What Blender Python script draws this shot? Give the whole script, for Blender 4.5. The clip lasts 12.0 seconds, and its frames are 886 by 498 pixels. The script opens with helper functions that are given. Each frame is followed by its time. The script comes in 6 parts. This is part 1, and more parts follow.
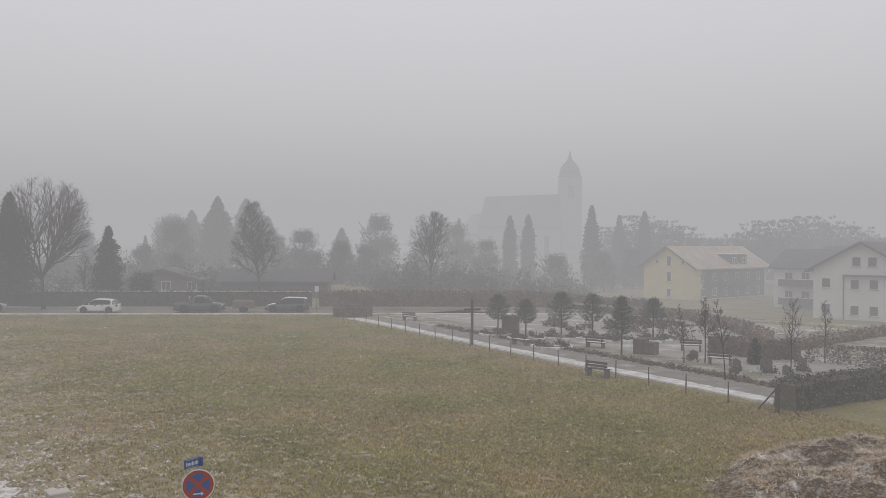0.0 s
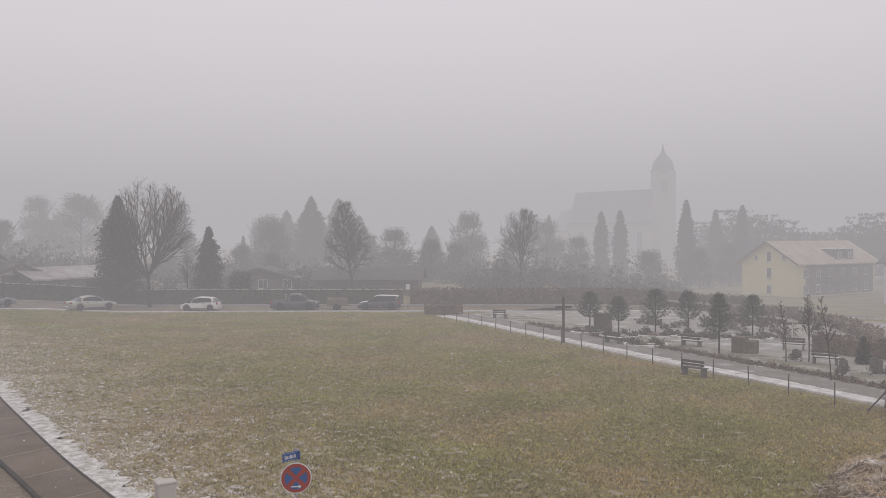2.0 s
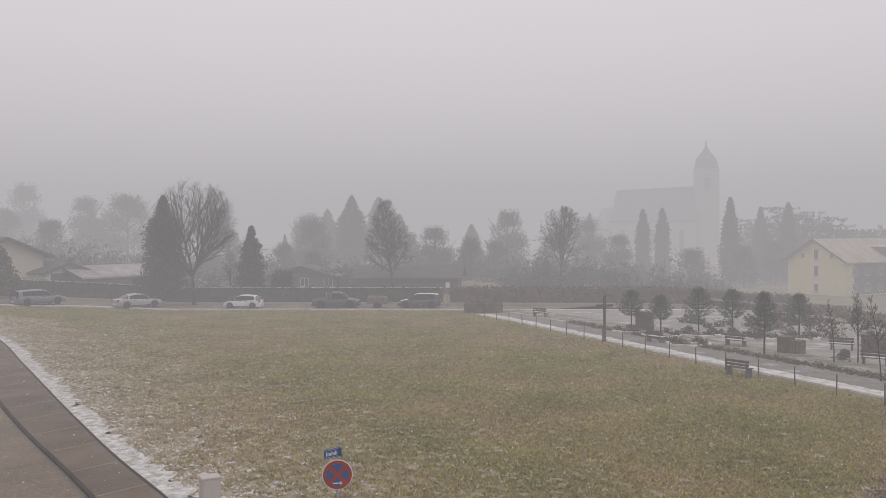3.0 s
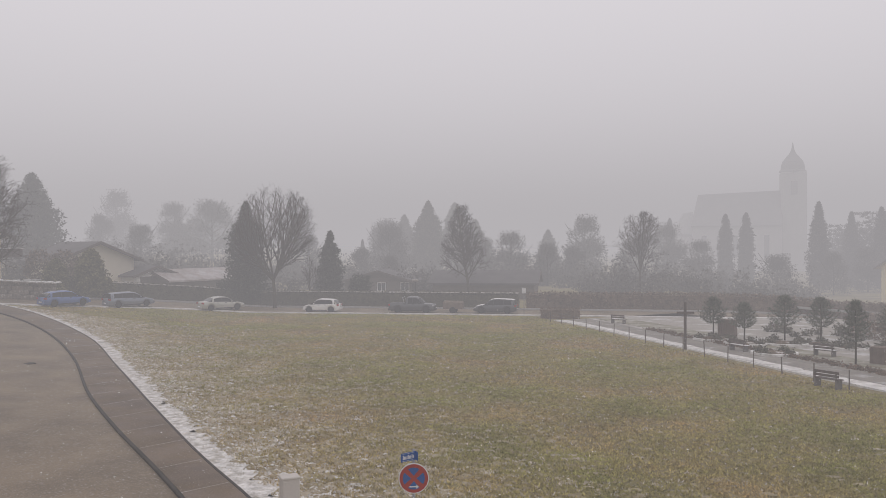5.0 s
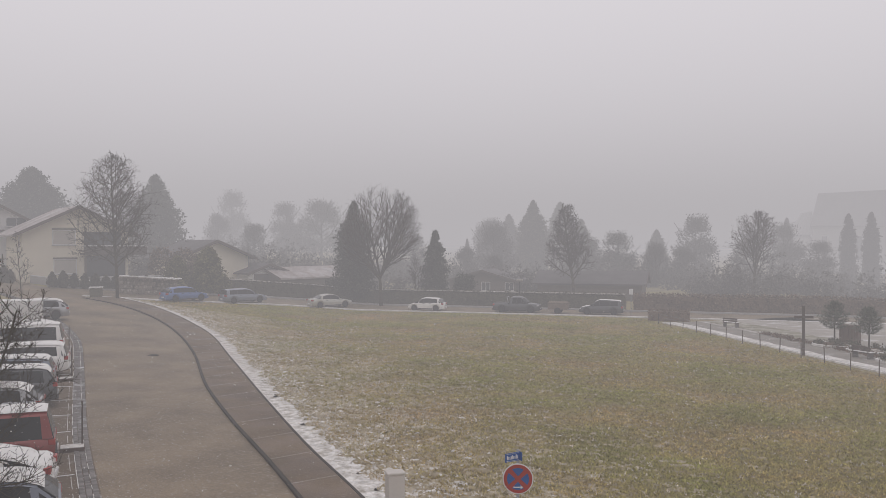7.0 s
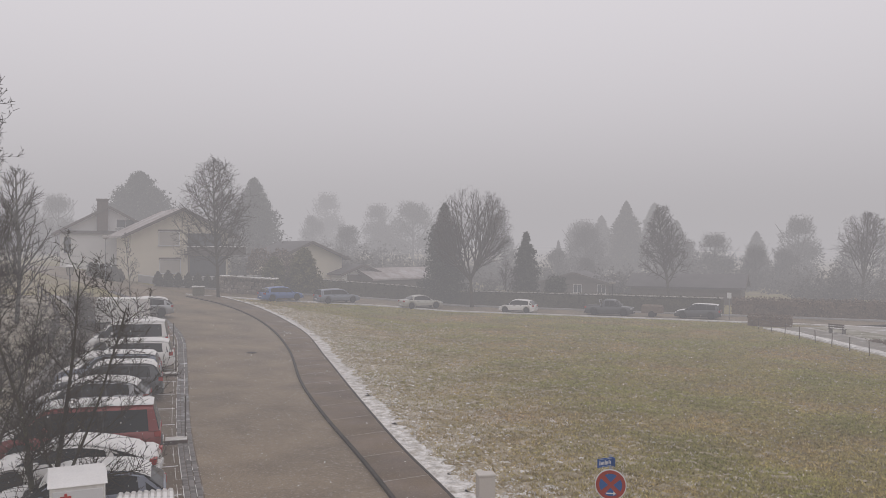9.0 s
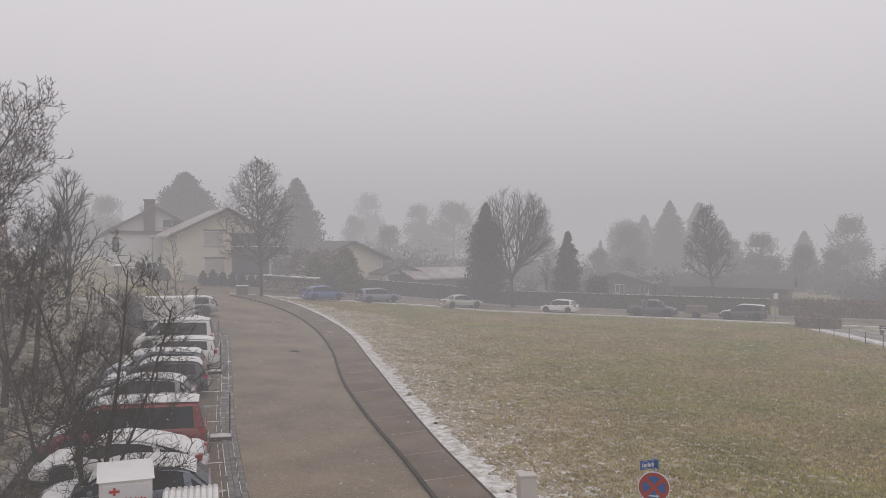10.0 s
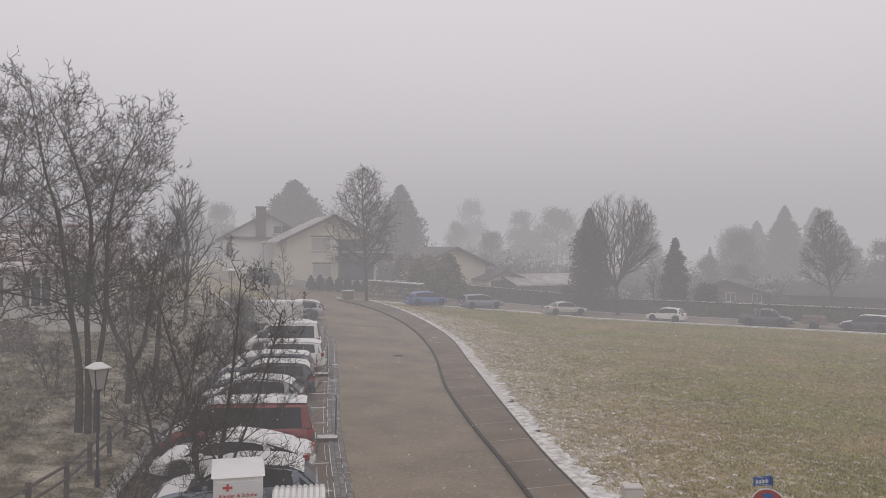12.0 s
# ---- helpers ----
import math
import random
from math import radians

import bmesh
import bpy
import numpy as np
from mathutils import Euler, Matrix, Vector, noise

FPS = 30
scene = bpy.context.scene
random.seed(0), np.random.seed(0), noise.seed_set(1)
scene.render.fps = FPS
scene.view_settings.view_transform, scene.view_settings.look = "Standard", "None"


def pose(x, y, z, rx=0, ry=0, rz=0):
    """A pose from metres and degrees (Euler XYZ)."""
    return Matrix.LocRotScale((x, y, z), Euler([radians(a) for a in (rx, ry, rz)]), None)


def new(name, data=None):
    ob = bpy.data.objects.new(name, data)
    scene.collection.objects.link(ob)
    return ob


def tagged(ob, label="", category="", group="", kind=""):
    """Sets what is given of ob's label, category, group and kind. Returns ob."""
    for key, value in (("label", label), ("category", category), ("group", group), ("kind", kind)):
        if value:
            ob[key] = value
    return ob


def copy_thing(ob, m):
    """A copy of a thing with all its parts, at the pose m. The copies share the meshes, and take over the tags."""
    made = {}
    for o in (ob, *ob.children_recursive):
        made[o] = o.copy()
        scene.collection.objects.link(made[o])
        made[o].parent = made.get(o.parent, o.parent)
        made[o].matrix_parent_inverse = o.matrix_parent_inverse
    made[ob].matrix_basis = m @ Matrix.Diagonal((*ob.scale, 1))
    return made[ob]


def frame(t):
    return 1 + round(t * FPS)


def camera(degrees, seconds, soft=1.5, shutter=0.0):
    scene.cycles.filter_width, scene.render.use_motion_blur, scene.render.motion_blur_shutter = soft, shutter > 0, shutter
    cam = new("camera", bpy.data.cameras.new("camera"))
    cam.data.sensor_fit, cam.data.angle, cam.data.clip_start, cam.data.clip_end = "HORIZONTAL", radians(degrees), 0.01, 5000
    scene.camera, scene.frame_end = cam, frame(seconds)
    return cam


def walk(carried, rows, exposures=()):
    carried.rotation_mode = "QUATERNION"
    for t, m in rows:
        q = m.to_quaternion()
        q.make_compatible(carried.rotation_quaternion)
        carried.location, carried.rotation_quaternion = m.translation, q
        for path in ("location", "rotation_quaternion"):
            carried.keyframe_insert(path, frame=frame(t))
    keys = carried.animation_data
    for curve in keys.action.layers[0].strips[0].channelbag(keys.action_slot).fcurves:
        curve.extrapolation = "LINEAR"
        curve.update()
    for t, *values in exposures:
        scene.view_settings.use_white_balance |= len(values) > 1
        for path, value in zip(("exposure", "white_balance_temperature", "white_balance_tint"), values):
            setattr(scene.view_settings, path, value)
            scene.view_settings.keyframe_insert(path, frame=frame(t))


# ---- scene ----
EYE, REACH = 6.8, 0.147   # eye height; the camera swings on a short arm as it pans
cam = camera(56.80, 12.0, soft=0.75)
# seconds, yaw, pitch, roll
ROWS = [
    (0.0, 0.00, -0.355, -0.230),
    (0.5, 1.72, -0.408, -0.014),
    (1.0, 3.40, -0.468, 0.167),
    (1.5, 4.85, -0.483, 0.269),
    (2.0, 6.26, -0.521, 0.314),
    (2.5, 7.43, -0.570, 0.319),
    (3.0, 9.04, -0.622, 0.417),
    (5.0, 14.35, -0.229, 0.272),
    (5.5, 15.90, -0.108, 0.131),
    (6.0, 17.72, -0.088, 0.102),
    (6.5, 19.49, -0.152, 0.077),
    (7.0, 21.64, -0.241, -0.006),
    (9.0, 27.97, -0.136, -0.172),
    (9.5, 29.24, -0.117, -0.218),
    (10.0, 30.82, -0.165, -0.192),
    (10.5, 32.13, -0.247, -0.202),
    (11.0, 34.11, -0.227, -0.314),
    (11.5, 36.12, -0.002, -0.344),
    (12.0, 37.98, 0.232, -0.370),
]


def swing(yaw, pitch, roll):
    a = radians(yaw)
    return pose(-REACH * math.sin(a), REACH * math.cos(a) - REACH, EYE, 90 + pitch, roll, yaw)


walk(cam, [(t, swing(yaw, pitch, roll)) for t, yaw, pitch, roll in ROWS],
     [(0.0, -0.08, 6420, 6), (0.4, 0.0, 6500, 10), (12.0, 0.0, 6500, 10)])

# ---------------------------------------------------------------- light: fog under a bright overcast sky
FOG, AIRLIGHT = 0.0054, 0.462        # extinction per metre; radiance of endless fog
world = bpy.data.worlds.new("foggy_sky")
scene.world = world
world.use_nodes = True
wn, wl = world.node_tree.nodes, world.node_tree.links
wn.clear()
w_out = wn.new("ShaderNodeOutputWorld")
sky = wn.new("ShaderNodeTexSky")
sky.sky_type, sky.sun_disc, sky.sun_elevation, sky.sun_rotation = "NISHITA", False, radians(24), radians(150)
w_bg = wn.new("ShaderNodeBackground")
w_bg.inputs["Strength"].default_value = 0.08
wl.new(sky.outputs["Color"], w_bg.inputs["Color"])
wl.new(w_bg.outputs[0], w_out.inputs["Surface"])
w_abs = wn.new("ShaderNodeVolumeAbsorption")
w_abs.inputs["Color"].default_value, w_abs.inputs["Density"].default_value = (0, 0, 0, 1), FOG
# the fog glows by itself here, in place of skylight scattered within it
w_em = wn.new("ShaderNodeEmission")
w_em.inputs["Color"].default_value, w_em.inputs["Strength"].default_value = (1.0, 0.960, 0.996, 1), FOG * AIRLIGHT
w_add = wn.new("ShaderNodeAddShader")
wl.new(w_abs.outputs[0], w_add.inputs[0])
wl.new(w_em.outputs[0], w_add.inputs[1])
wl.new(w_add.outputs[0], w_out.inputs["Volume"])

# ---------------------------------------------------------------- helpers
def ground_z(x, y):
    """The lie of the land: a rise towards the houses beside the road, a drop behind the graveyard."""
    s = -0.9 * x - 0.25 * y
    t = min(max(s - 16, 0), 45)
    e = min(max(0.5 * x + 0.87 * y - 74, 0), 45)
    w = min(max((x - 4) / 16, 0), 1)
    return 0.11 * t * t / (t + 6) - 0.085 * e * e / (e + 5) * w * w * (3 - 2 * w)


def mesh_of(name, verts, faces, material, smooth=False):
    me = bpy.data.meshes.new(name)
    me.from_pydata([tuple(v) for v in verts], [], faces)
    if material:
        me.materials.append(material)
    if smooth:
        me.polygons.foreach_set("use_smooth", [True] * len(me.polygons))
    me.update()
    return me


def soup(name, tris, material):
    """A mesh of loose triangles from an array n x 3 x 3."""
    n = len(tris)
    me = bpy.data.meshes.new(name)
    me.vertices.add(3 * n)
    me.vertices.foreach_set("co", np.asarray(tris, dtype=np.float32).ravel())
    me.loops.add(3 * n)
    me.loops.foreach_set("vertex_index", np.arange(3 * n, dtype=np.int32))
    me.polygons.add(n)
    me.polygons.foreach_set("loop_start", np.arange(0, 3 * n, 3, dtype=np.int32))
    me.polygons.foreach_set("loop_total", np.full(n, 3, dtype=np.int32))
    me.materials.append(material)
    me.update(calc_edges=True)
    me.validate()
    return me


class Shape:
    """Collects the verts and faces of one mesh."""

    def __init__(self):
        self.v, self.f = [], []

    def add(self, verts, faces):
        n = len(self.v)
        self.v += [tuple(p) for p in verts]
        self.f += [tuple(i + n for i in q) for q in faces]
        return self

    def box(self, x0, x1, y0, y1, z0, z1, bevel=0.0, m=None):
        b = min(bevel, (x1 - x0) / 3, (y1 - y0) / 3, (z1 - z0) / 3)
        if b <= 0:
            vs = [(x, y, z) for z in (z0, z1) for x, y in ((x0, y0), (x1, y0), (x1, y1), (x0, y1))]
            fs = [(3, 2, 1, 0), (4, 5, 6, 7), (0, 1, 5, 4), (1, 2, 6, 5), (2, 3, 7, 6), (3, 0, 4, 7)]
        else:
            def ring(o, z):
                return [(x0 + o, y0 + b, z), (x0 + b, y0 + o, z), (x1 - b, y0 + o, z), (x1 - o, y0 + b, z),
                        (x1 - o, y1 - b, z), (x1 - b, y1 - o, z), (x0 + b, y1 - o, z), (x0 + o, y1 - b, z)]
            vs = ring(b * .7, z0) + ring(0, z0 + b) + ring(0, z1 - b) + ring(b * .7, z1)
            fs = [tuple(reversed(range(8))), tuple(range(24, 32))]
            fs += [(8 * r + i, 8 * r + (i + 1) % 8, 8 * r + 8 + (i + 1) % 8, 8 * r + 8 + i) for r in range(3) for i in range(8)]
        if m is not None:
            vs = [m @ Vector(p) for p in vs]
        return self.add(vs, fs)

    def tube(self, pts, radii, sides=6, cap=True):
        """A tapered tube along points."""
        rings = []
        prev = None
        for i, p in enumerate(pts):
            p = Vector(p)
            d = (Vector(pts[min(i + 1, len(pts) - 1)]) - Vector(pts[max(i - 1, 0)])).normalized()
            if prev is None:
                prev = d.orthogonal().normalized()
            a = (prev - d * prev.dot(d))
            a = a.normalized() if a.length > 1e-6 else d.orthogonal().normalized()
            prev = a
            b = d.cross(a)
            rings.append([p + radii[i] * (math.cos(t) * a + math.sin(t) * b) for t in [2 * math.pi * k / sides for k in range(sides)]])
        vs = [q for r in rings for q in r]
        fs = [(r * sides + k, r * sides + (k + 1) % sides, (r + 1) * sides + (k + 1) % sides, (r + 1) * sides + k)
              for r in range(len(pts) - 1) for k in range(sides)]
        if cap:
            fs += [tuple(reversed(range(sides))), tuple(range((len(pts) - 1) * sides, len(pts) * sides))]
        return self.add(vs, fs)

    def lathe(self, profile, sides=16, centre=(0, 0, 0)):
        cx, cy, cz = centre
        vs = [(cx + r * math.cos(2 * math.pi * k / sides), cy + r * math.sin(2 * math.pi * k / sides), cz + z) for r, z in profile for k in range(sides)]
        fs = [(r * sides + k, r * sides + (k + 1) % sides, (r + 1) * sides + (k + 1) % sides, (r + 1) * sides + k)
              for r in range(len(profile) - 1) for k in range(sides)]
        fs += [tuple(reversed(range(sides))), tuple(range((len(profile) - 1) * sides, len(profile) * sides))]
        return self.add(vs, fs)

    def mesh(self, name, material, smooth=False):
        return mesh_of(name, self.v, self.f, material, smooth)


def thing(name, label, category, group="", kind="", x=0, y=0, z=None, turn=0, scale=1):
    ob = new(name)
    ob.empty_display_size = 0.3
    ob.matrix_world = pose(x, y, ground_z(x, y) if z is None else z, 0, 0, turn) @ Matrix.Scale(scale, 4)
    return tagged(ob, label, category, group, kind)


def part(name, data, parent, label="", at=None, material=None, smooth=False):
    if isinstance(data, Shape):
        data = data.mesh(name, material, smooth)
    ob = new(name, data)
    ob.parent = parent
    if at is not None:
        ob.matrix_basis = at
    return tagged(ob, label)


def solid(name, shape, material, label, category="", group="", kind="", at=None, smooth=False):
    """A thing of one mesh."""
    data = shape.mesh(name, material, smooth) if isinstance(shape, Shape) else shape
    ob = new(name, data)
    if at is not None:
        ob.matrix_world = at
    return tagged(ob, label, category, group, kind)


# ---------------------------------------------------------------- materials
def material(name, colour, rough=0.8, metal=0.0, spread=0.25, scale=3.0, fine=40.0, bump=0.3, second=None, amount=0.5, second_scale=0.6, sharp=0.15,
             random_tint=0.0, island_tint=0.0, spec=0.3, coat=0.0, stretch=(1, 1, 1), speck=None, speck_scale=13.0, speck_cut=0.62):
    """A procedural surface: a base colour broken up at two scales, with a second colour in patches and fine relief."""
    mat = bpy.data.materials.new(name)
    mat.use_nodes = True
    n, l = mat.node_tree.nodes, mat.node_tree.links
    bsdf = n["Principled BSDF"]
    bsdf.inputs["Roughness"].default_value, bsdf.inputs["Metallic"].default_value = rough, metal
    bsdf.inputs["Specular IOR Level"].default_value = spec
    bsdf.inputs["Coat Weight"].default_value = coat
    co = n.new("ShaderNodeTexCoord")
    mp = n.new("ShaderNodeMapping")
    mp.inputs["Scale"].default_value = stretch
    l.new(co.outputs["Object"], mp.inputs["Vector"])
    big, small = n.new("ShaderNodeTexNoise"), n.new("ShaderNodeTexNoise")
    for t, s, d in ((big, scale, 6), (small, fine, 3)):
        t.inputs["Scale"].default_value, t.inputs["Detail"].default_value = s, d
        l.new(mp.outputs[0], t.inputs["Vector"])
    mix = n.new("ShaderNodeMath")
    mix.operation = "ADD"
    l.new(big.outputs["Fac"], mix.inputs[0])
    l.new(small.outputs["Fac"], mix.inputs[1])
    val = n.new("ShaderNodeMapRange")
    val.inputs["From Min"].default_value, val.inputs["From Max"].default_value = 0.6, 1.4
    val.inputs["To Min"].default_value, val.inputs["To Max"].default_value = 1 - spread, 1 + spread
    l.new(mix.outputs[0], val.inputs["Value"])
    last = val.outputs[0]
    for amount_, socket in ((random_tint, "object"), (island_tint, "island")):
        if amount_:
            src = n.new("ShaderNodeObjectInfo").outputs["Random"] if socket == "object" else n.new("ShaderNodeNewGeometry").outputs["Random Per Island"]
            r = n.new("ShaderNodeMapRange")
            r.inputs["To Min"].default_value, r.inputs["To Max"].default_value = 1 - amount_, 1 + amount_
            l.new(src, r.inputs["Value"])
            m = n.new("ShaderNodeMath")
            m.operation = "MULTIPLY"
            l.new(last, m.inputs[0])
            l.new(r.outputs[0], m.inputs[1])
            last = m.outputs[0]
    tone = n.new("ShaderNodeVectorMath")
    tone.operation = "SCALE"
    tone.inputs[0].default_value = colour
    l.new(last, tone.inputs["Scale"])
    colour_out = tone.outputs[0]
    if second:
        patch = n.new("ShaderNodeTexNoise")
        patch.inputs["Scale"].default_value, patch.inputs["Detail"].default_value, patch.inputs["Roughness"].default_value = second_scale, 8, 0.65
        l.new(mp.outputs[0], patch.inputs["Vector"])
        edge = n.new("ShaderNodeMapRange")
        edge.inputs["From Min"].default_value, edge.inputs["From Max"].default_value = 0.5 + (0.5 - amount) * 0.6 - sharp / 2, 0.5 + (0.5 - amount) * 0.6 + sharp / 2
        l.new(patch.outputs["Fac"], edge.inputs["Value"])
        tone2 = n.new("ShaderNodeVectorMath")
        tone2.operation = "SCALE"
        tone2.inputs[0].default_value = second
        l.new(last, tone2.inputs["Scale"])
        blend = n.new("ShaderNodeMix")
        blend.data_type = "RGBA"
        l.new(edge.outputs[0], blend.inputs["Factor"])
        l.new(colour_out, blend.inputs["A"])
        l.new(tone2.outputs[0], blend.inputs["B"])
        colour_out = blend.outputs["Result"]
    if speck:
        grit = n.new("ShaderNodeTexNoise")
        grit.inputs["Scale"].default_value, grit.inputs["Detail"].default_value, grit.inputs["Roughness"].default_value = speck_scale, 5, 0.7
        l.new(mp.outputs[0], grit.inputs["Vector"])
        cut = n.new("ShaderNodeMapRange")
        cut.inputs["From Min"].default_value, cut.inputs["From Max"].default_value = speck_cut, speck_cut + 0.06
        l.new(grit.outputs["Fac"], cut.inputs["Value"])
        over = n.new("ShaderNodeMix")
        over.data_type = "RGBA"
        over.inputs["B"].default_value = (*speck, 1)
        l.new(cut.outputs[0], over.inputs["Factor"])
        l.new(colour_out, over.inputs["A"])
        colour_out = over.outputs["Result"]
    l.new(colour_out, bsdf.inputs["Base Color"])
    if bump:
        bp = n.new("ShaderNodeBump")
        bp.inputs["Strength"].default_value, bp.inputs["Distance"].default_value = bump, 0.02
        l.new(small.outputs["Fac"], bp.inputs["Height"])
        l.new(bp.outputs[0], bsdf.inputs["Normal"])
    return mat


SNOW = material("snow", (0.80, 0.785, 0.76), 0.75, spread=0.08, scale=2, fine=30, bump=0.4)
MEADOW = material("meadow_soil", (0.25, 0.215, 0.08), 0.95, spread=0.35, scale=0.35, fine=6, bump=0.6, second=(0.25, 0.205, 0.125), amount=0.45, second_scale=0.12, sharp=0.3)
GRASS = material("winter_grass", (0.34, 0.325, 0.098), 0.9, spread=0.4, scale=0.25, fine=3, bump=0, second=(0.495, 0.355, 0.17), amount=0.45, second_scale=0.12, sharp=0.25, island_tint=0.5)
PALE_GRASS = material("frosted_grass", (0.45, 0.365, 0.235), 0.9, spread=0.3, scale=0.5, fine=5, bump=0, second=(0.70, 0.65, 0.58), amount=0.5, second_scale=0.4, island_tint=0.3)
ASPHALT = material("wet_asphalt", (0.190, 0.143, 0.090), 0.62, spread=0.6, scale=0.35, fine=22, bump=0.5, second=(0.206, 0.154, 0.098), amount=0.45, second_scale=0.15, sharp=0.4, spec=0.35, speck=(0.36, 0.32, 0.28), speck_cut=0.578)
WALK = material("pavement_asphalt", (0.160, 0.115, 0.072), 0.7, spread=0.55, scale=0.4, fine=24, bump=0.5, second=(0.17, 0.13, 0.105), amount=0.4, second_scale=0.5, sharp=0.3, speck=(0.28, 0.24, 0.21), speck_cut=0.6)
# kerb stones far darker than the paving, to draw the dark line beside it
KERB = material("dark_kerb", (0.05, 0.041, 0.035), 0.8, spread=0.2, scale=2, fine=60, random_tint=0.2)
SETT = material("granite_sett", (0.19, 0.175, 0.165), 0.8, spread=0.2, scale=4, fine=60, random_tint=0.3, second=(0.6, 0.6, 0.62), amount=0.3, second_scale=1.2)
BAY = material("bay_paving", (0.150, 0.112, 0.078), 0.8, spread=0.2, scale=1.2, fine=40, second=(0.30, 0.28, 0.25), amount=0.3, second_scale=0.8, speck=(0.6, 0.58, 0.56), speck_cut=0.61)
GRAVEL = material("snowy_gravel", (0.37, 0.34, 0.30), 0.9, spread=0.2, scale=0.8, fine=25, bump=0.6, second=(0.60, 0.59, 0.58), amount=0.36, second_scale=0.5)
SOIL = material("bare_soil", (0.13, 0.092, 0.055), 0.95, spread=0.5, scale=1.5, fine=12, bump=0.8, second=(0.74, 0.71, 0.68), amount=0.34, second_scale=1.3, sharp=0.12)
BARK = material("bark", (0.050, 0.039, 0.024), 0.95, spread=0.3, scale=3, fine=20, bump=0.6, second=(0.085, 0.080, 0.042), amount=0.4, second_scale=2)
TWIG = material("twigs", (0.046, 0.033, 0.021), 0.95, spread=0.25, scale=2, fine=10, bump=0)
NEEDLE = material("needles", (0.075, 0.082, 0.060), 0.85, spread=0.35, scale=1.2, fine=8, bump=0, island_tint=0.4)
PINE = material("pine_needles", (0.15, 0.16, 0.12), 0.85, spread=0.3, scale=1.5, fine=8, bump=0, island_tint=0.45)
THUJA = material("thuja_leaves", (0.17, 0.155, 0.075), 0.85, spread=0.3, scale=1.2, fine=8, bump=0, island_tint=0.35)
BEECH = material("brown_hedge_leaves", (0.20, 0.145, 0.105), 0.9, spread=0.3, scale=1.0, fine=8, bump=0, island_tint=0.4)
ROCK = material("garden_rock", (0.24, 0.20, 0.165), 0.9, spread=0.3, scale=3, fine=20, random_tint=0.3, second=(0.6, 0.58, 0.55), amount=0.25, second_scale=2)
FADED = material("faded_hedge_leaves", (0.26, 0.20, 0.155), 0.9, spread=0.3, scale=1.0, fine=8, bump=0, island_tint=0.4)
HEDGE = material("dark_hedge_leaves", (0.115, 0.105, 0.07), 0.9, spread=0.3, scale=1.0, fine=8, bump=0, island_tint=0.35)
SHRUB = material("shrub_leaves", (0.15, 0.14, 0.10), 0.9, spread=0.3, scale=2, fine=8, bump=0, island_tint=0.4)
STALK = material("dry_stalks", (0.45, 0.335, 0.21), 0.9, spread=0.3, scale=1.2, fine=8, bump=0, island_tint=0.45, second=(0.66, 0.60, 0.52), amount=0.4, second_scale=1.6)
CREAM = material("cream_render", (0.72, 0.66, 0.53), 0.85, spread=0.06, scale=0.5, fine=25, bump=0.2)
YELLOW = material("yellow_render", (0.72, 0.64, 0.36), 0.85, spread=0.06, scale=0.4, fine=25, bump=0.2)
WHITE = material("white_render", (0.72, 0.71, 0.69), 0.85, spread=0.06, scale=0.4, fine=25, bump=0.2)
# church walls lightened towards the fog tone, so part of the haze is in this colour
STONEWALL = material("church_plaster", (0.475, 0.465, 0.45), 0.9, spread=0.12, scale=0.2, fine=3)
ROOF = material("snow_dusted_tiles", (0.26, 0.20, 0.17), 0.85, spread=0.2, scale=0.6, fine=12, second=(0.55, 0.53, 0.53), amount=0.5, second_scale=0.5, sharp=0.5)
GREYWALL = material("weathered_grey_render", (0.60, 0.57, 0.52), 0.9, spread=0.15, scale=0.6, fine=20)
ROOF_B = material("brown_tiles_with_snow_rows", (0.20, 0.135, 0.10), 0.85, spread=0.25, scale=1.5, fine=14, second=(0.62, 0.60, 0.59), amount=0.42, second_scale=1.6, sharp=0.2, stretch=(.4, 1, 3))
ROOF_Y = material("snow_dusted_red_tiles", (0.42, 0.31, 0.20), 0.85, spread=0.2, scale=0.6, fine=12, second=(0.55, 0.50, 0.44), amount=0.5, second_scale=0.4, sharp=0.5)
HAZETWIG = material("fine_far_twigs", (0.125, 0.113, 0.10), 0.95, spread=0.2, scale=0.4, fine=4, bump=0, island_tint=0.3)
ROOF_D = material("dark_roof", (0.11, 0.10, 0.10), 0.8, spread=0.2, scale=0.6, fine=12)
BRICK = material("dark_brick", (0.12, 0.09, 0.075), 0.9, spread=0.25, scale=4, fine=20)
DARKWOOD = material("dark_stained_wood", (0.11, 0.088, 0.075), 0.75, spread=0.25, scale=3, fine=25, stretch=(1, 1, 0.2))
WOOD = material("weathered_wood", (0.14, 0.115, 0.095), 0.85, spread=0.25, scale=3, fine=25, stretch=(0.2, 1, 1))
CORTEN = material("rusty_planks", (0.19, 0.145, 0.115), 0.85, spread=0.3, scale=2, fine=20)
CONCRETE = material("concrete", (0.40, 0.385, 0.37), 0.85, spread=0.12, scale=1.5, fine=30)
GREYBOX = material("grey_plastic", (0.58, 0.54, 0.49), 0.6, spread=0.06, scale=2, fine=30, bump=0.1)
STEEL = material("galvanised_steel", (0.30, 0.30, 0.30), 0.45, metal=0.8, spread=0.1, scale=4, fine=30, bump=0.1)
BLACKIRON = material("black_iron", (0.035, 0.034, 0.033), 0.55, spread=0.15, scale=4, fine=30, bump=0.1)
LAMPGLASS = material("frosted_lamp_glass", (0.36, 0.335, 0.30), 0.4, spread=0.05, bump=0)
WINDOW = material("window_glass", (0.045, 0.05, 0.055), 0.12, spread=0.1, scale=0.5, fine=3, bump=0, spec=0.6)
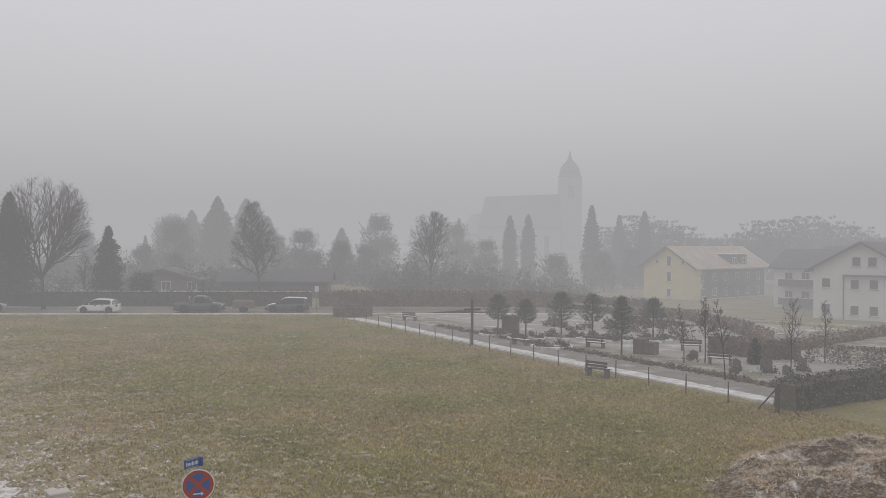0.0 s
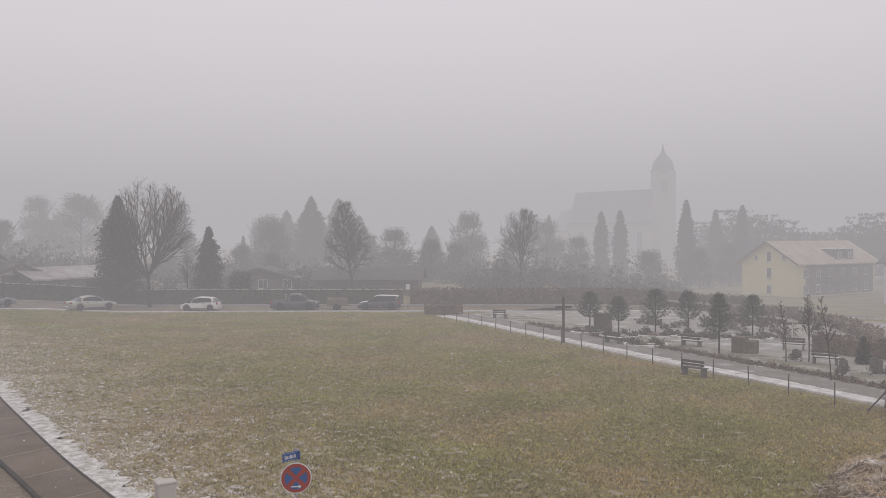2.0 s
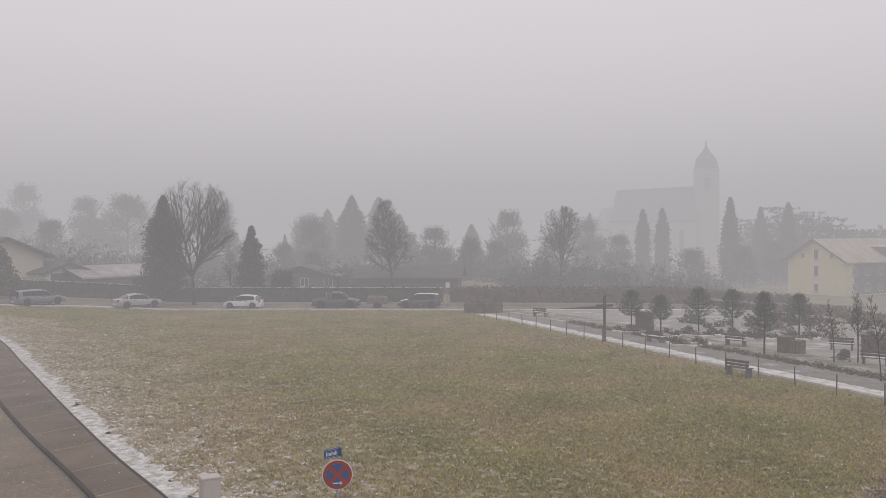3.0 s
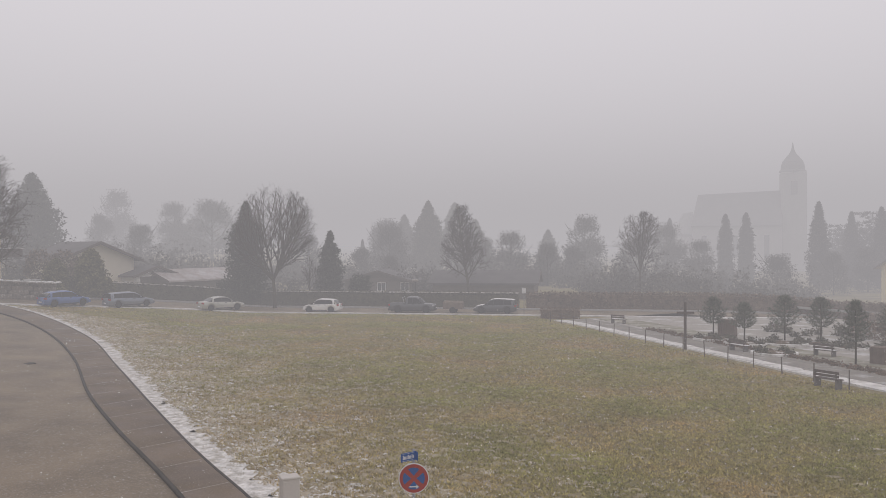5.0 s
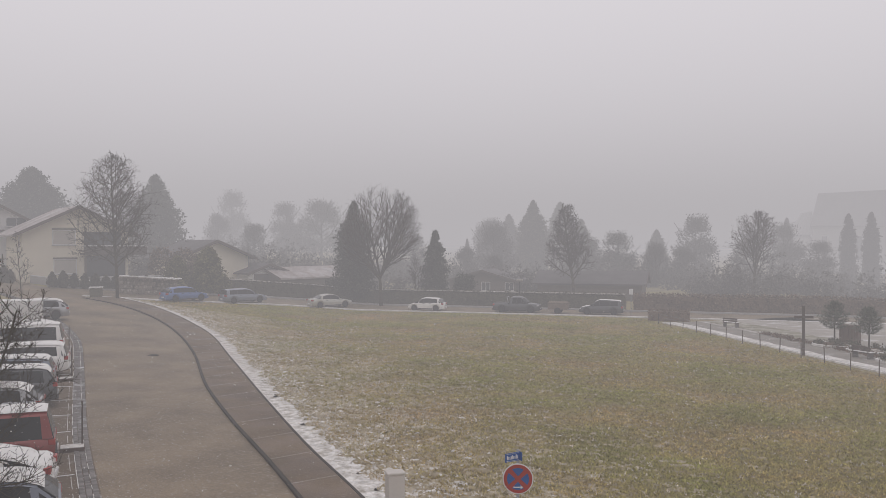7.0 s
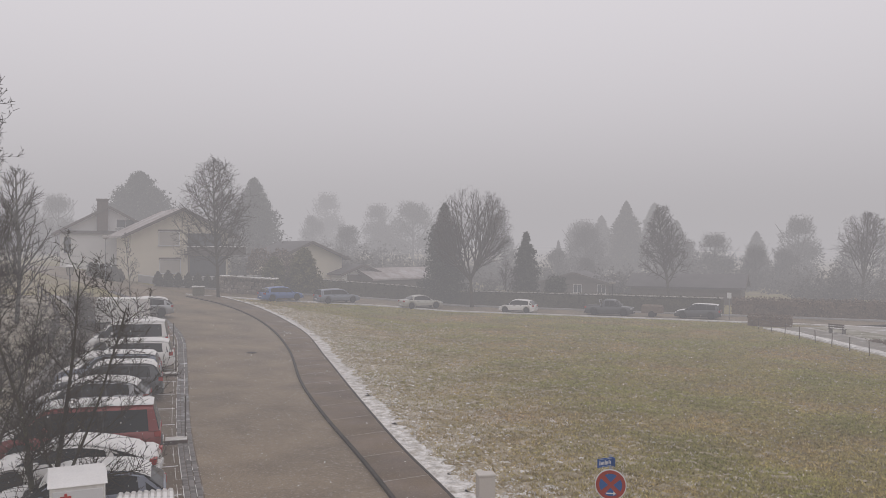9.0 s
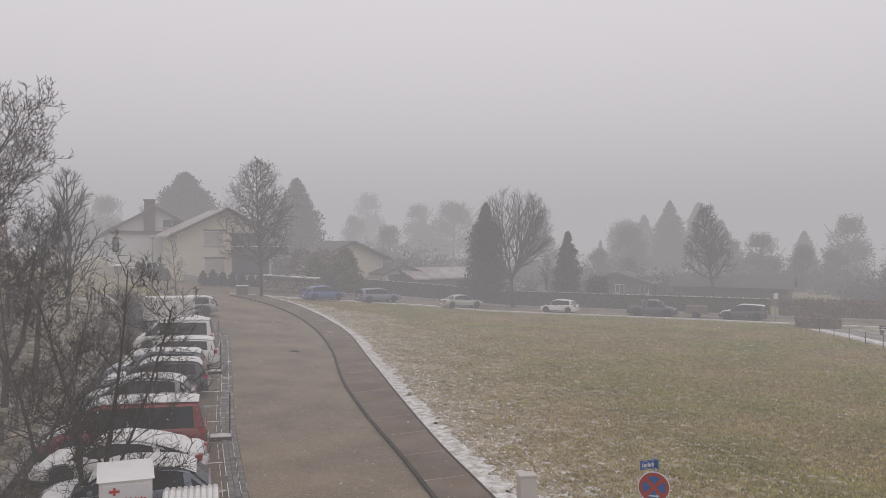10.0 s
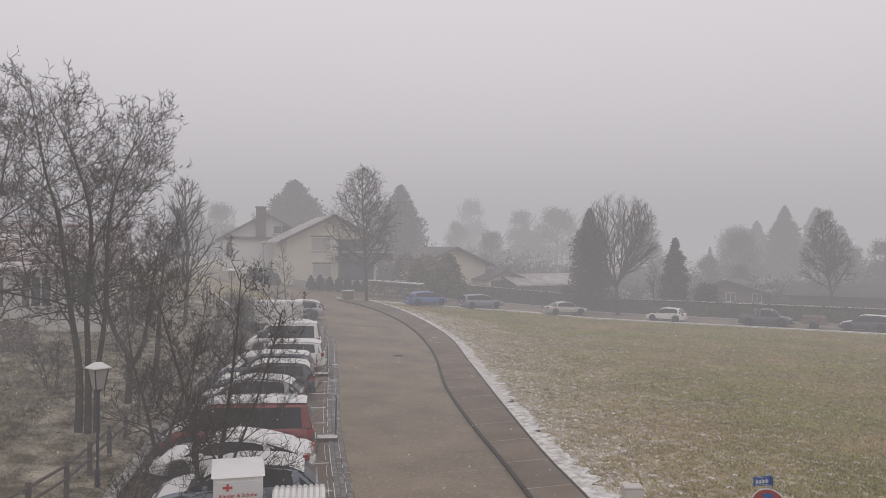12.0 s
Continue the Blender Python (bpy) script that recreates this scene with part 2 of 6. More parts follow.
SHUTTER = material("closed_shutter", (0.46, 0.43, 0.38), 0.7, spread=0.05, scale=1, fine=20, stretch=(1, 1, 6))
FRAME = material("white_frames", (0.70, 0.69, 0.67), 0.6, spread=0.05, bump=0)
TYRE = material("tyre_rubber", (0.025, 0.025, 0.025), 0.85, spread=0.15, fine=20)
RIM = material("alloy_rim", (0.42, 0.42, 0.43), 0.35, metal=0.7, spread=0.1, bump=0)
CARGLASS = material("car_glass", (0.015, 0.016, 0.018), 0.14, spread=0.1, scale=1, bump=0, spec=0.3)
REDLIGHT = material("red_lens", (0.38, 0.035, 0.025), 0.25, spread=0.1, bump=0, spec=0.5)
CLEARLIGHT = material("clear_lens", (0.55, 0.55, 0.56), 0.2, spread=0.1, bump=0, spec=0.5)
BLACKTRIM = material("black_trim", (0.035, 0.035, 0.036), 0.6, spread=0.15, bump=0.1)
SIGNRED = material("sign_red", (0.36, 0.045, 0.03), 0.45, spread=0.08, bump=0)
SIGNBLUE = material("sign_blue", (0.03, 0.10, 0.32), 0.45, spread=0.08, bump=0)
SIGNWHITE = material("sign_white", (0.72, 0.72, 0.72), 0.5, spread=0.05, bump=0)
REDPRINT = material("red_print", (0.50, 0.05, 0.04), 0.6, spread=0.1, bump=0)
PAINTLINE = material("worn_line_paint", (0.62, 0.61, 0.60), 0.8, spread=0.2, scale=3, fine=40)


FROST = material("frosted_turf", (0.33, 0.275, 0.165), 0.95, spread=0.3, scale=0.8, fine=9, bump=0.5, second=(0.48, 0.42, 0.33), amount=0.42, second_scale=1.6, sharp=0.35, stretch=(1, 1, 1))
FOOTPATH = material("grey_footpath", (0.27, 0.245, 0.215), 0.9, spread=0.2, scale=0.8, fine=25, second=(0.5, 0.49, 0.48), amount=0.3, second_scale=0.6)
DARKCONC = material("dark_concrete", (0.17, 0.155, 0.14), 0.9, spread=0.2, scale=2, fine=25)
LAWN = material("frosty_lawn", (0.24, 0.22, 0.155), 0.95, spread=0.3, scale=0.8, fine=10, bump=0.5, second=(0.48, 0.46, 0.42), amount=0.36, second_scale=0.7, sharp=0.3)
PATCHSNOW = material("patchy_snow", (0.42, 0.39, 0.35), 0.85, spread=0.15, scale=1, fine=20, bump=0.5, second=(0.78, 0.76, 0.73), amount=0.6, second_scale=1.4, sharp=0.3)
# paler than the other dark roofs: haze over church roof and belfry is put in
SLATE = material("church_roof", (0.285, 0.275, 0.27), 0.85, spread=0.12, scale=0.3, fine=4)
EDGESTONE = material("edging_stone", (0.27, 0.245, 0.215), 0.9, spread=0.25, scale=1.5, fine=25, second=(0.62, 0.61, 0.61), amount=0.3, second_scale=1.6, sharp=0.25)
VERGESNOW = material("thin_verge_snow", (0.36, 0.325, 0.27), 0.88, spread=0.3, scale=2.5, fine=18, bump=0.5, second=(0.78, 0.76, 0.73), amount=0.56, second_scale=2.6, sharp=0.25)
LITTER = material("leaf_litter", (0.105, 0.080, 0.040), 0.95, spread=0.55, scale=1.0, fine=10, bump=0.5, second=(0.47, 0.42, 0.32), amount=0.42, second_scale=0.8, sharp=0.3)


def car_paint(name, colour, metal=0.2):
    return material(name, colour, 0.34, metal=metal, spread=0.10, scale=1.2, fine=12, bump=0.03, spec=0.5, coat=0.6)


MULCH = material("dark_mulch", (0.062, 0.043, 0.026), 0.95, spread=0.6, scale=1.5, fine=14, bump=0.7, second=(0.15, 0.105, 0.06), amount=0.35, second_scale=1.5, speck=(0.5, 0.47, 0.43), speck_scale=9, speck_cut=0.66)

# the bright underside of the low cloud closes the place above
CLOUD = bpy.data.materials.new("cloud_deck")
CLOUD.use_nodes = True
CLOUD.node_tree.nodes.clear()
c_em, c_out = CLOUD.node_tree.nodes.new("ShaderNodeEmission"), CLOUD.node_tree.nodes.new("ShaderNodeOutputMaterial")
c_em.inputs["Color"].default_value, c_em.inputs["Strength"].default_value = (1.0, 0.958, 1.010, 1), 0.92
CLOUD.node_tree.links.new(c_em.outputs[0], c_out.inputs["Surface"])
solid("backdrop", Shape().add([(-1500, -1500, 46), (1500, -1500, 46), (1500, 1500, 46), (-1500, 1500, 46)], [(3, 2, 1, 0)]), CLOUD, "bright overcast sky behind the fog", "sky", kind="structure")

# ---------------------------------------------------------------- ground, road, pavement
def spaced(fine0, fine1, step, far):
    a = list(np.arange(fine0, fine1 + 1e-6, step))
    s, lo, hi = step, fine0, fine1
    while hi < far:
        s *= 1.35
        lo, hi = lo - s, hi + s
        a = [lo] + a + [hi]
    return a


xs, ys = spaced(-90, 60, 1.5, 1500), spaced(4, 130, 1.5, 1500)
gv = [(x, y, ground_z(x, y) - 0.04 + 0.035 * noise.noise((x * 0.35, y * 0.35, 0)) + 0.02 * noise.noise((x, y, 3))) for y in ys for x in xs]
nx = len(xs)
gf = [(j * nx + i, j * nx + i + 1, (j + 1) * nx + i + 1, (j + 1) * nx + i) for j in range(len(ys) - 1) for i in range(nx - 1)]
solid("ground", mesh_of("ground", gv, gf, MEADOW, True), None, "olive-brown winter meadow with matted short grass", "ground", kind="structure")


def resample(line, step):
    out = [Vector(line[0])]
    for a, b in zip(line, line[1:]):
        a, b = Vector(a), Vector(b)
        n = max(1, round((b - a).length / step))
        out += [a.lerp(b, (k + 1) / n) for k in range(n)]
    return out


def smooth_line(pts, step=1.0):
    """A Catmull-Rom curve through plan points, at even steps."""
    p = [Vector(q) for q in pts]
    p = [2 * p[0] - p[1]] + p + [2 * p[-1] - p[-2]]
    out = []
    for i in range(1, len(p) - 2):
        a, b, c, d = p[i - 1:i + 3]
        n = max(2, round((c - b).length / step))
        for k in range(n):
            t = k / n
            out.append(0.5 * (2 * b + (c - a) * t + (2 * a - 5 * b + 4 * c - d) * t * t + (3 * b - a - 3 * c + d) * t ** 3))
    return out + [p[-2]]


def even(line, n):
    d = [0]
    for a, b in zip(line, line[1:]):
        d.append(d[-1] + (b - a).length)
    res, j = [], 0
    for k in range(n):
        s = d[-1] * k / (n - 1)
        while j < len(d) - 2 and d[j + 1] < s:
            j += 1
        res.append(line[j].lerp(line[j + 1], min(1, (s - d[j]) / max(1e-9, d[j + 1] - d[j]))))
    return res


def ribbon(left, right, lift, across=4, along=80, wobble=0.0, skirt=0.25):
    """A draped sheet between two plan lines, with its rim turned down into the ground."""
    l, r = even(left, along), even(right, along)
    sh = Shape()
    cols = across + 1
    rows = []
    for i in range(along):
        row = []
        for k in range(cols):
            p = l[i].lerp(r[i], k / across)
            if wobble and k == across:
                p = p + (r[i] - l[i]).normalized() * wobble * (noise.noise((p.x * .8, p.y * .8, 7)) + noise.noise((p.x * 3.1, p.y * 3.1, 9)))
            row.append((p.x, p.y, ground_z(p.x, p.y) + lift))
        a, b = row[0], row[-1]
        rows.append([(a[0], a[1], a[2] - skirt)] + row + [(b[0], b[1], b[2] - skirt)])
    n = cols + 2
    return sh.add([v for row in rows for v in row], [(i * n + k, i * n + k + 1, (i + 1) * n + k + 1, (i + 1) * n + k) for i in range(along - 1) for k in range(n - 1)])


def V2(pts):
    return [Vector(p) for p in pts]


def offset(line, d):
    out = []
    for i, p in enumerate(line):
        t = (line[min(i + 1, len(line) - 1)] - line[max(i - 1, 0)]).normalized()
        out.append(p + Vector((-t.y, t.x)) * d)
    return out


KERB_LINE = smooth_line([(-4.5, 11.5), (-8.4, 15.6), (-12.13, 19.42), (-14.92, 22.2), (-19.62, 26.76), (-25.43, 32.77), (-32.96, 41.31), (-40.18, 48.28), (-47.1, 53.54), (-53.62, 56.9), (-58.6, 57.9)])
WALK_LINE = smooth_line([(-3.4, 12.6), (-7.2, 16.6), (-10.91, 20.42), (-14.63, 24.19), (-21.13, 31.24), (-30.21, 41.25), (-37.13, 48.57), (-43.64, 53.94), (-49.63, 58.02), (-53.96, 60.2), (-58.4, 61.6)])
GUTTER_LINE = smooth_line([(-9, 9.8), (-12.4, 13.1), (-15.91, 16.34), (-22.43, 22.36), (-29.61, 29.33), (-34.6, 34.2), (-40.79, 40.0), (-47.56, 45.0), (-54.67, 49.6), (-64, 53.6), (-78, 57), (-98, 60)])
ROAD_RIGHT = smooth_line([(-4.5, 11.5), (-8.4, 15.6), (-12.13, 19.42), (-14.92, 22.2), (-19.62, 26.76), (-25.43, 32.77), (-32.96, 41.31), (-40.18, 48.28), (-47.1, 53.54), (-53.62, 56.9), (-60, 59.2), (-66, 61.0), (-78, 63.5), (-98, 66)])
solid("road", ribbon(GUTTER_LINE, ROAD_RIGHT, 0.03, 6, 140), ASPHALT, "damp brown-grey asphalt road curving past the meadow", "road", kind="structure")
pavement = solid("pavement", ribbon(offset(KERB_LINE, -0.03), offset(WALK_LINE, 0.1), 0.09, 4, 110), WALK, "dark asphalt footpath with a raised kerb", "pavement", kind="structure")
solid("snow_verge", ribbon(offset(WALK_LINE, 0.02), offset(WALK_LINE, -0.7), 0.022, 6, 700, 0.38), VERGESNOW, "thin strip of snow along the footpath edge", "verge", kind="structure")

solid("walk_edging", ribbon(offset(WALK_LINE, 0.11), offset(WALK_LINE, 0.03), 0.105, 1, 140), KERB, "dark edging stones between footpath and snow", "edging", kind="structure")

# far street behind the meadow, its verge and its low kerb
STREET_N = smooth_line([(-60.5, 59.6), (-55.5, 64.5), (-51, 70.5), (-46, 75.4), (-40, 77.3), (-20, 78.9), (-6, 79.6), (12, 81), (40, 90)])
STREET_F = smooth_line([(-67, 61.5), (-61, 68), (-55.5, 75.5), (-49, 81.5), (-41, 83.6), (-20, 84.8), (-6, 85.4), (12, 87), (38, 96)])
solid("street", ribbon(STREET_F, STREET_N, 0.03, 4, 90), ASPHALT, "damp asphalt street beyond the meadow", "road", kind="structure")
solid("street_verge", ribbon(offset(STREET_N, 0.1), offset(STREET_N, -0.55), 0.06, 3, 260, 0.2), PATCHSNOW, "snow-dusted grass edge of the far street", "verge", kind="structure")
solid("street_kerb", ribbon(offset(STREET_F, 0.35), offset(STREET_F, 0.05), 0.2, 1, 120), CONCRETE, "low pale kerb wall along the far street", "kerb", kind="structure")

# parking bays beside the road
BAY_IN = offset(GUTTER_LINE, 5.3)
solid("parking_bays", ribbon(even(BAY_IN, 200)[:125], even(GUTTER_LINE, 200)[:125], 0.035, 6, 90), BAY, "paved parking bays beside the road with dusted joints", "paving", kind="structure")
solid("litter_strip", ribbon(even(offset(GUTTER_LINE, 11), 200)[:125], even(offset(GUTTER_LINE, 5.25), 200)[:125], 0.04, 6, 90, 0.4), LITTER, "dark leaf litter and frosty grass behind the bays", "ground", kind="structure")
solid("mulch_bed", ribbon(even(offset(GUTTER_LINE, 6.42), 200)[:125], even(offset(GUTTER_LINE, 4.7), 200)[:125], 0.06, 4, 120, 0.15), MULCH, "dark brown mulch bed between bays and edging", "bed", kind="structure")
solid("bay_edging", ribbon(even(offset(GUTTER_LINE, 6.75), 200)[:125], even(offset(GUTTER_LINE, 6.4), 200)[:125], 0.14, 1, 90), EDGESTONE, "pale edging stones behind the parking bays", "edging", kind="structure")

# graveyard ground and its path
PATH_L = V2([(-8.7, 74.2), (-5.6, 69.2), (1.3, 57.0), (7.2, 46.4), (12.9, 37.2), (14.4, 34.6)])
PATH_R = V2([(-7.6, 74.6), (-4.6, 69.7), (2.2, 57.5), (8.2, 47.0), (13.8, 37.8), (15.2, 35.2)])
YARD_FAR = V2([(2, 84), (14, 82), (24, 74), (31, 68), (36, 62), (40, 54)])
solid("graveyard_ground", ribbon(PATH_R, YARD_FAR, 0.03, 14, 40), GRAVEL, "snow-dusted gravel and lawn of the graveyard", "ground", kind="structure")
solid("snowy_path", ribbon(PATH_L, PATH_R, 0.05, 3, 260, 0.16), PATCHSNOW, "thin white snow on a straight path strip", "path", kind="structure")
solid("path", ribbon(PATH_R, offset(PATH_R, 2.3), 0.045, 3, 60, 0.1), FOOTPATH, "grey gravel footpath beside the snowy strip", "path", kind="structure")
solid("graveyard_lawn", ribbon(offset(PATH_R, 3.0), offset(PATH_R, 5.6), 0.06, 4, 60, 0.3), LAWN, "frosted lawn strip in the graveyard", "lawn", kind="structure")

# ---------------------------------------------------------------- plants
def scatter_leaves(rng, centres, size, per, flat=0.0):
    """Small leaf triangles about each centre (n x 3)."""
    c = np.repeat(np.asarray(centres), per, axis=0)
    n = len(c)
    base = c + rng.normal(0, size * 0.8, (n, 3))
    a = rng.normal(0, 1, (n, 3))
    a[:, 2] *= 1 - flat
    a /= np.linalg.norm(a, axis=1, keepdims=True) + 1e-9
    b = rng.normal(0, 1, (n, 3))
    b -= a * (a * b).sum(1, keepdims=True)
    b /= np.linalg.norm(b, axis=1, keepdims=True) + 1e-9
    s = size * rng.uniform(0.6, 1.4, (n, 1))
    return np.stack([base - b * s * 0.5, base + b * s * 0.5, base + a * s * 1.5], axis=1)


def bare_crown(seed, h, reach, trunk_r, clear, leader=True, env=None, fill=1.0, levels=4, kids=(9, 6, 5, 4), lean=0.55, crook=0.12, stems=1, min_r=0.008):
    """Trunk with limbs, and twigs, as two shapes. leader: one straight stem with side limbs; else the limbs fan out from the fork."""
    rng = random.Random(seed)
    wood, twigs = Shape(), Shape()

    def grow(p, d, length, r, level):
        n = 5 if level < 2 else (3 if level < levels - 1 else 2)
        pts, dirs = [p], [d]
        for k in range(n):
            wander = Vector((rng.gauss(0, 1), rng.gauss(0, 1), rng.gauss(0, 1))) * crook * (1 if level else 0.35)
            d = (d + wander + Vector((0, 0, 0.10 if level else 0.02))).normalized()
            p = p + d * length / n
            if env and level and ((p.x * p.x + p.y * p.y) / env[1] ** 2 + ((p.z - env[0]) / env[2]) ** 2 > rng.uniform(.85, 1.1)):
                break
            pts.append(p)
            dirs.append(d)
        if len(pts) < 2:
            return
        n = len(pts) - 1
        end = 0.35 if level else (0.25 if leader else 0.6)
        radii = [max(min_r * 0.6, r * (1 - (1 - end) * k / n)) for k in range(n + 1)]
        (wood if level < 2 else twigs).tube(pts, radii, (8, 6, 4, 3, 3)[level], level == 0)
        if level + 1 >= levels:
            return
        m = kids[level]
        for k in range(m):
            if level == 0:
                f = clear + (1 - clear) * ((k + rng.random() * 0.7) / m if leader else 0.82 + 0.18 * rng.random())
            else:
                f = 0.18 + 0.8 * (k + rng.random()) / m
            i = min(n - 1, int(f * n))
            q = pts[i].lerp(pts[i + 1], f * n - i)
            turn = 2.4 * k + rng.random() * 0.9
            side = dirs[i].orthogonal().normalized()
            side = Matrix.Rotation(turn, 3, dirs[i]) @ side
            tilt = lean * rng.uniform(0.7, 1.25)
            out = (dirs[i] * math.cos(tilt) + side * math.sin(tilt)).normalized()
            if level == 0:
                size = reach * (1.05 - 0.75 * (f - clear) / (1 - clear)) if leader else reach * rng.uniform(0.8, 1.15)
            else:
                size = fill * length * rng.uniform(0.35, 0.6) * (1.1 - 0.5 * f)
            rr = max(min_r, min(radii[i] * 0.7, r * (0.45 if level == 0 and leader else 0.6)))
            grow(q, out, size, rr, level + 1)

    for s in range(stems):
        a = 2 * math.pi * s / stems + 0.5
        d = Vector((math.cos(a) * 0.22, math.sin(a) * 0.22, 1)).normalized() if stems > 1 else Vector((0, 0, 1))
        hh = h * (1 if leader else clear) * (rng.uniform(0.75, 1) if stems > 1 else 1)
        grow(Vector((math.cos(a), math.sin(a), 0)) * (0.25 if stems > 1 else 0), d, hh, trunk_r, 0)
    return wood, twigs


def bare_tree(label, x, y, seed, h, reach, trunk_r, clear, group="bare trees", name="bare_tree", turn=0, **k):
    t = thing(name, label, "tree", group, x=x, y=y, turn=turn)
    wood, twigs = bare_crown(seed, h, reach, trunk_r, clear, **k)
    part("trunk", wood, t, "", material=BARK, smooth=True)
    part("crown", twigs, t, "", material=TWIG)
    return t


def old_tree(label, x, y, seed, stems, limbs=14, reach=4.0, clear=0.3, sub=9, twig=8, spur=4, min_r=0.007, droop=0.05, group="bare trees", name="bare_tree", turn=0, level_top=0.5):
    """A spreading fruit-like tree. stems: (base radius, points of the stem); limbs run outwards, sag a little and turn up, and carry short crooked spurs."""
    rng = random.Random(seed)
    wood, twigs = Shape(), Shape()

    def branch(p, d, length, r, level):
        n = (0, 7, 5, 3, 1)[level]
        pts, dirs = [p], [d]
        for k in range(n):
            f = k / n
            lift = droop * (-1.0 + 2.6 * f) if level < 3 else 0.10
            d = (d + Vector((rng.gauss(0, 1), rng.gauss(0, 1), rng.gauss(0, 1))) * (0.1, 0.1, 0.12, 0.18, 0.2)[level] + Vector((0, 0, lift))).normalized()
            p = p + d * length / n
            pts.append(p)
            dirs.append(d)
        radii = [max(min_r * 0.55, r * (1 - 0.72 * k / n)) for k in range(n + 1)]
        (wood if level < 2 else twigs).tube(pts, radii, (8, 6, 4, 3, 3)[level], False)
        if level == 4:
            return
        m = max(2, round((sub, twig, spur)[level - 1] * (0.6 + 0.4 * min(1.5, length / (reach * (0.8, 0.35, 0.14)[level - 1])))))
        for k in range(m):
            f = 0.14 + 0.84 * (k + rng.random()) / m
            i = min(n - 1, int(f * n))
            q = pts[i].lerp(pts[i + 1], f * n - i)
            side = Matrix.Rotation(2.4 * k + rng.random(), 3, dirs[i]) @ dirs[i].orthogonal().normalized()
            side = (side + Vector((0, 0, 0.35))).normalized()
            tilt = rng.uniform(0.7, 1.25)
            out = (dirs[i] * math.cos(tilt) + side * math.sin(tilt)).normalized()
            size = (length * rng.uniform(0.3, 0.62) * (1.15 - 0.5 * f), length * rng.uniform(0.2, 0.5), rng.uniform(0.08, 0.26))[level - 1]
            branch(q, out, size, max(min_r, min(radii[i] * 0.62, r * 0.55)), level + 1)

    for sr_, line in stems:
        axis = [Vector(v) for v in line]
        pp = [2 * axis[0] - axis[1]] + axis + [2 * axis[-1] - axis[-2]]
        pts = []
        for i in range(1, len(pp) - 2):
            a, b, c, e = pp[i - 1:i + 3]
            for k in range(5):
                t = k / 5
                pts.append(0.5 * (2 * b + (c - a) * t + (2 * a - 5 * b + 4 * c - e) * t * t + (3 * b - a - 3 * c + e) * t ** 3))
        pts.append(axis[-1])
        n = len(pts) - 1
        radii = [max(0.016, sr_ * (1.18 if k == 0 else 1) * (1 - 0.86 * k / n)) for k in range(n + 1)]
        wood.tube(pts, radii, 9)
        for k in range(limbs):
            f = clear + (1 - clear) * (k + rng.random() * 0.8) / limbs
            i = min(n - 1, int(f * n))
            q = pts[i].lerp(pts[i + 1], f * n - i)
            d = (pts[i + 1] - pts[i]).normalized()
            a = 2.4 * k + rng.uniform(0, 0.9) + seed
            g = (f - clear) / (1 - clear)
            up = rng.uniform(0.05, 0.55) + level_top * g
            out = (Vector((math.cos(a), math.sin(a), up)) + 0.3 * d).normalized()
            branch(q, out, reach * rng.uniform(0.6, 1.1) * (1.05 - 0.6 * g), max(0.014, radii[i] * rng.uniform(0.35, 0.55)), 1)
    t = thing(name, label, "tree", group, x=x, y=y, turn=turn)
    part("trunk", wood, t, material=BARK, smooth=True)
    part("crown", twigs, t, material=TWIG)
    return t


def hazy_tree(label, x, y, seed, h, w, group="trees in the fog", clear=0.0, n=12000, peak=0.5):
    """A broad leafless tree: trunk, limbs and a crown of countless fine twigs that thins out at its rim."""
    rng = np.random.default_rng(seed)
    t = thing("bare_tree", label, "tree", group, x=x, y=y)
    wood = Shape().tube([(0, 0, -.2), (.1, 0, h * .3), (0, .1, h * .8)], [.03 * h * .7, .02 * h * .7, .05], 7)
    for k in range(9):
        a, z = 2.4 * k, h * (.18 + .05 * k)
        q = w * rng.uniform(.22, .4)
        wood.tube([(0, 0, z), (.5 * q * math.cos(a), .5 * q * math.sin(a), z + .35 * q), (q * math.cos(a), q * math.sin(a), z + 1.1 * q)], [.13, .09, .04], 5, False)
    part("trunk", wood, t, material=BARK)
    m = 34
    f = rng.uniform(0, 1, m)
    a = rng.uniform(0, 6.28, m)
    env = np.sqrt(np.maximum(0, 1 - f ** 2)) * rng.uniform(.1, 1, m) ** .5 * (1.05 - .1 * peak)
    lobe = np.stack([w * .27 * env * np.cos(a), w * .27 * env * np.sin(a), h * (clear + .08 + (.78 - clear) * f)], 1)
    size = np.stack([w * rng.uniform(.06, .10, m), w * rng.uniform(.06, .10, m), h * rng.uniform(.045, .075, m)], 1)
    pick = rng.integers(0, m, n)
    c = lobe[pick] + np.clip(rng.normal(0, 1, (n, 3)), -1.6, 1.6) * size[pick]
    c = c[c[:, 2] > .3]
    d = c - np.array([0, 0, h * .3])
    d = d / (np.linalg.norm(d, axis=1, keepdims=True) + 1e-6) + rng.normal(0, .7, c.shape)
    d /= np.linalg.norm(d, axis=1, keepdims=True) + 1e-6
    s = np.cross(d, rng.normal(0, 1, c.shape))
    s /= np.linalg.norm(s, axis=1, keepdims=True) + 1e-6
    part("crown", soup("crown", np.stack([c - s * .07, c + s * .07, c + d * rng.uniform(.3, .75, (len(c), 1))], 1), HAZETWIG), t)
    return t


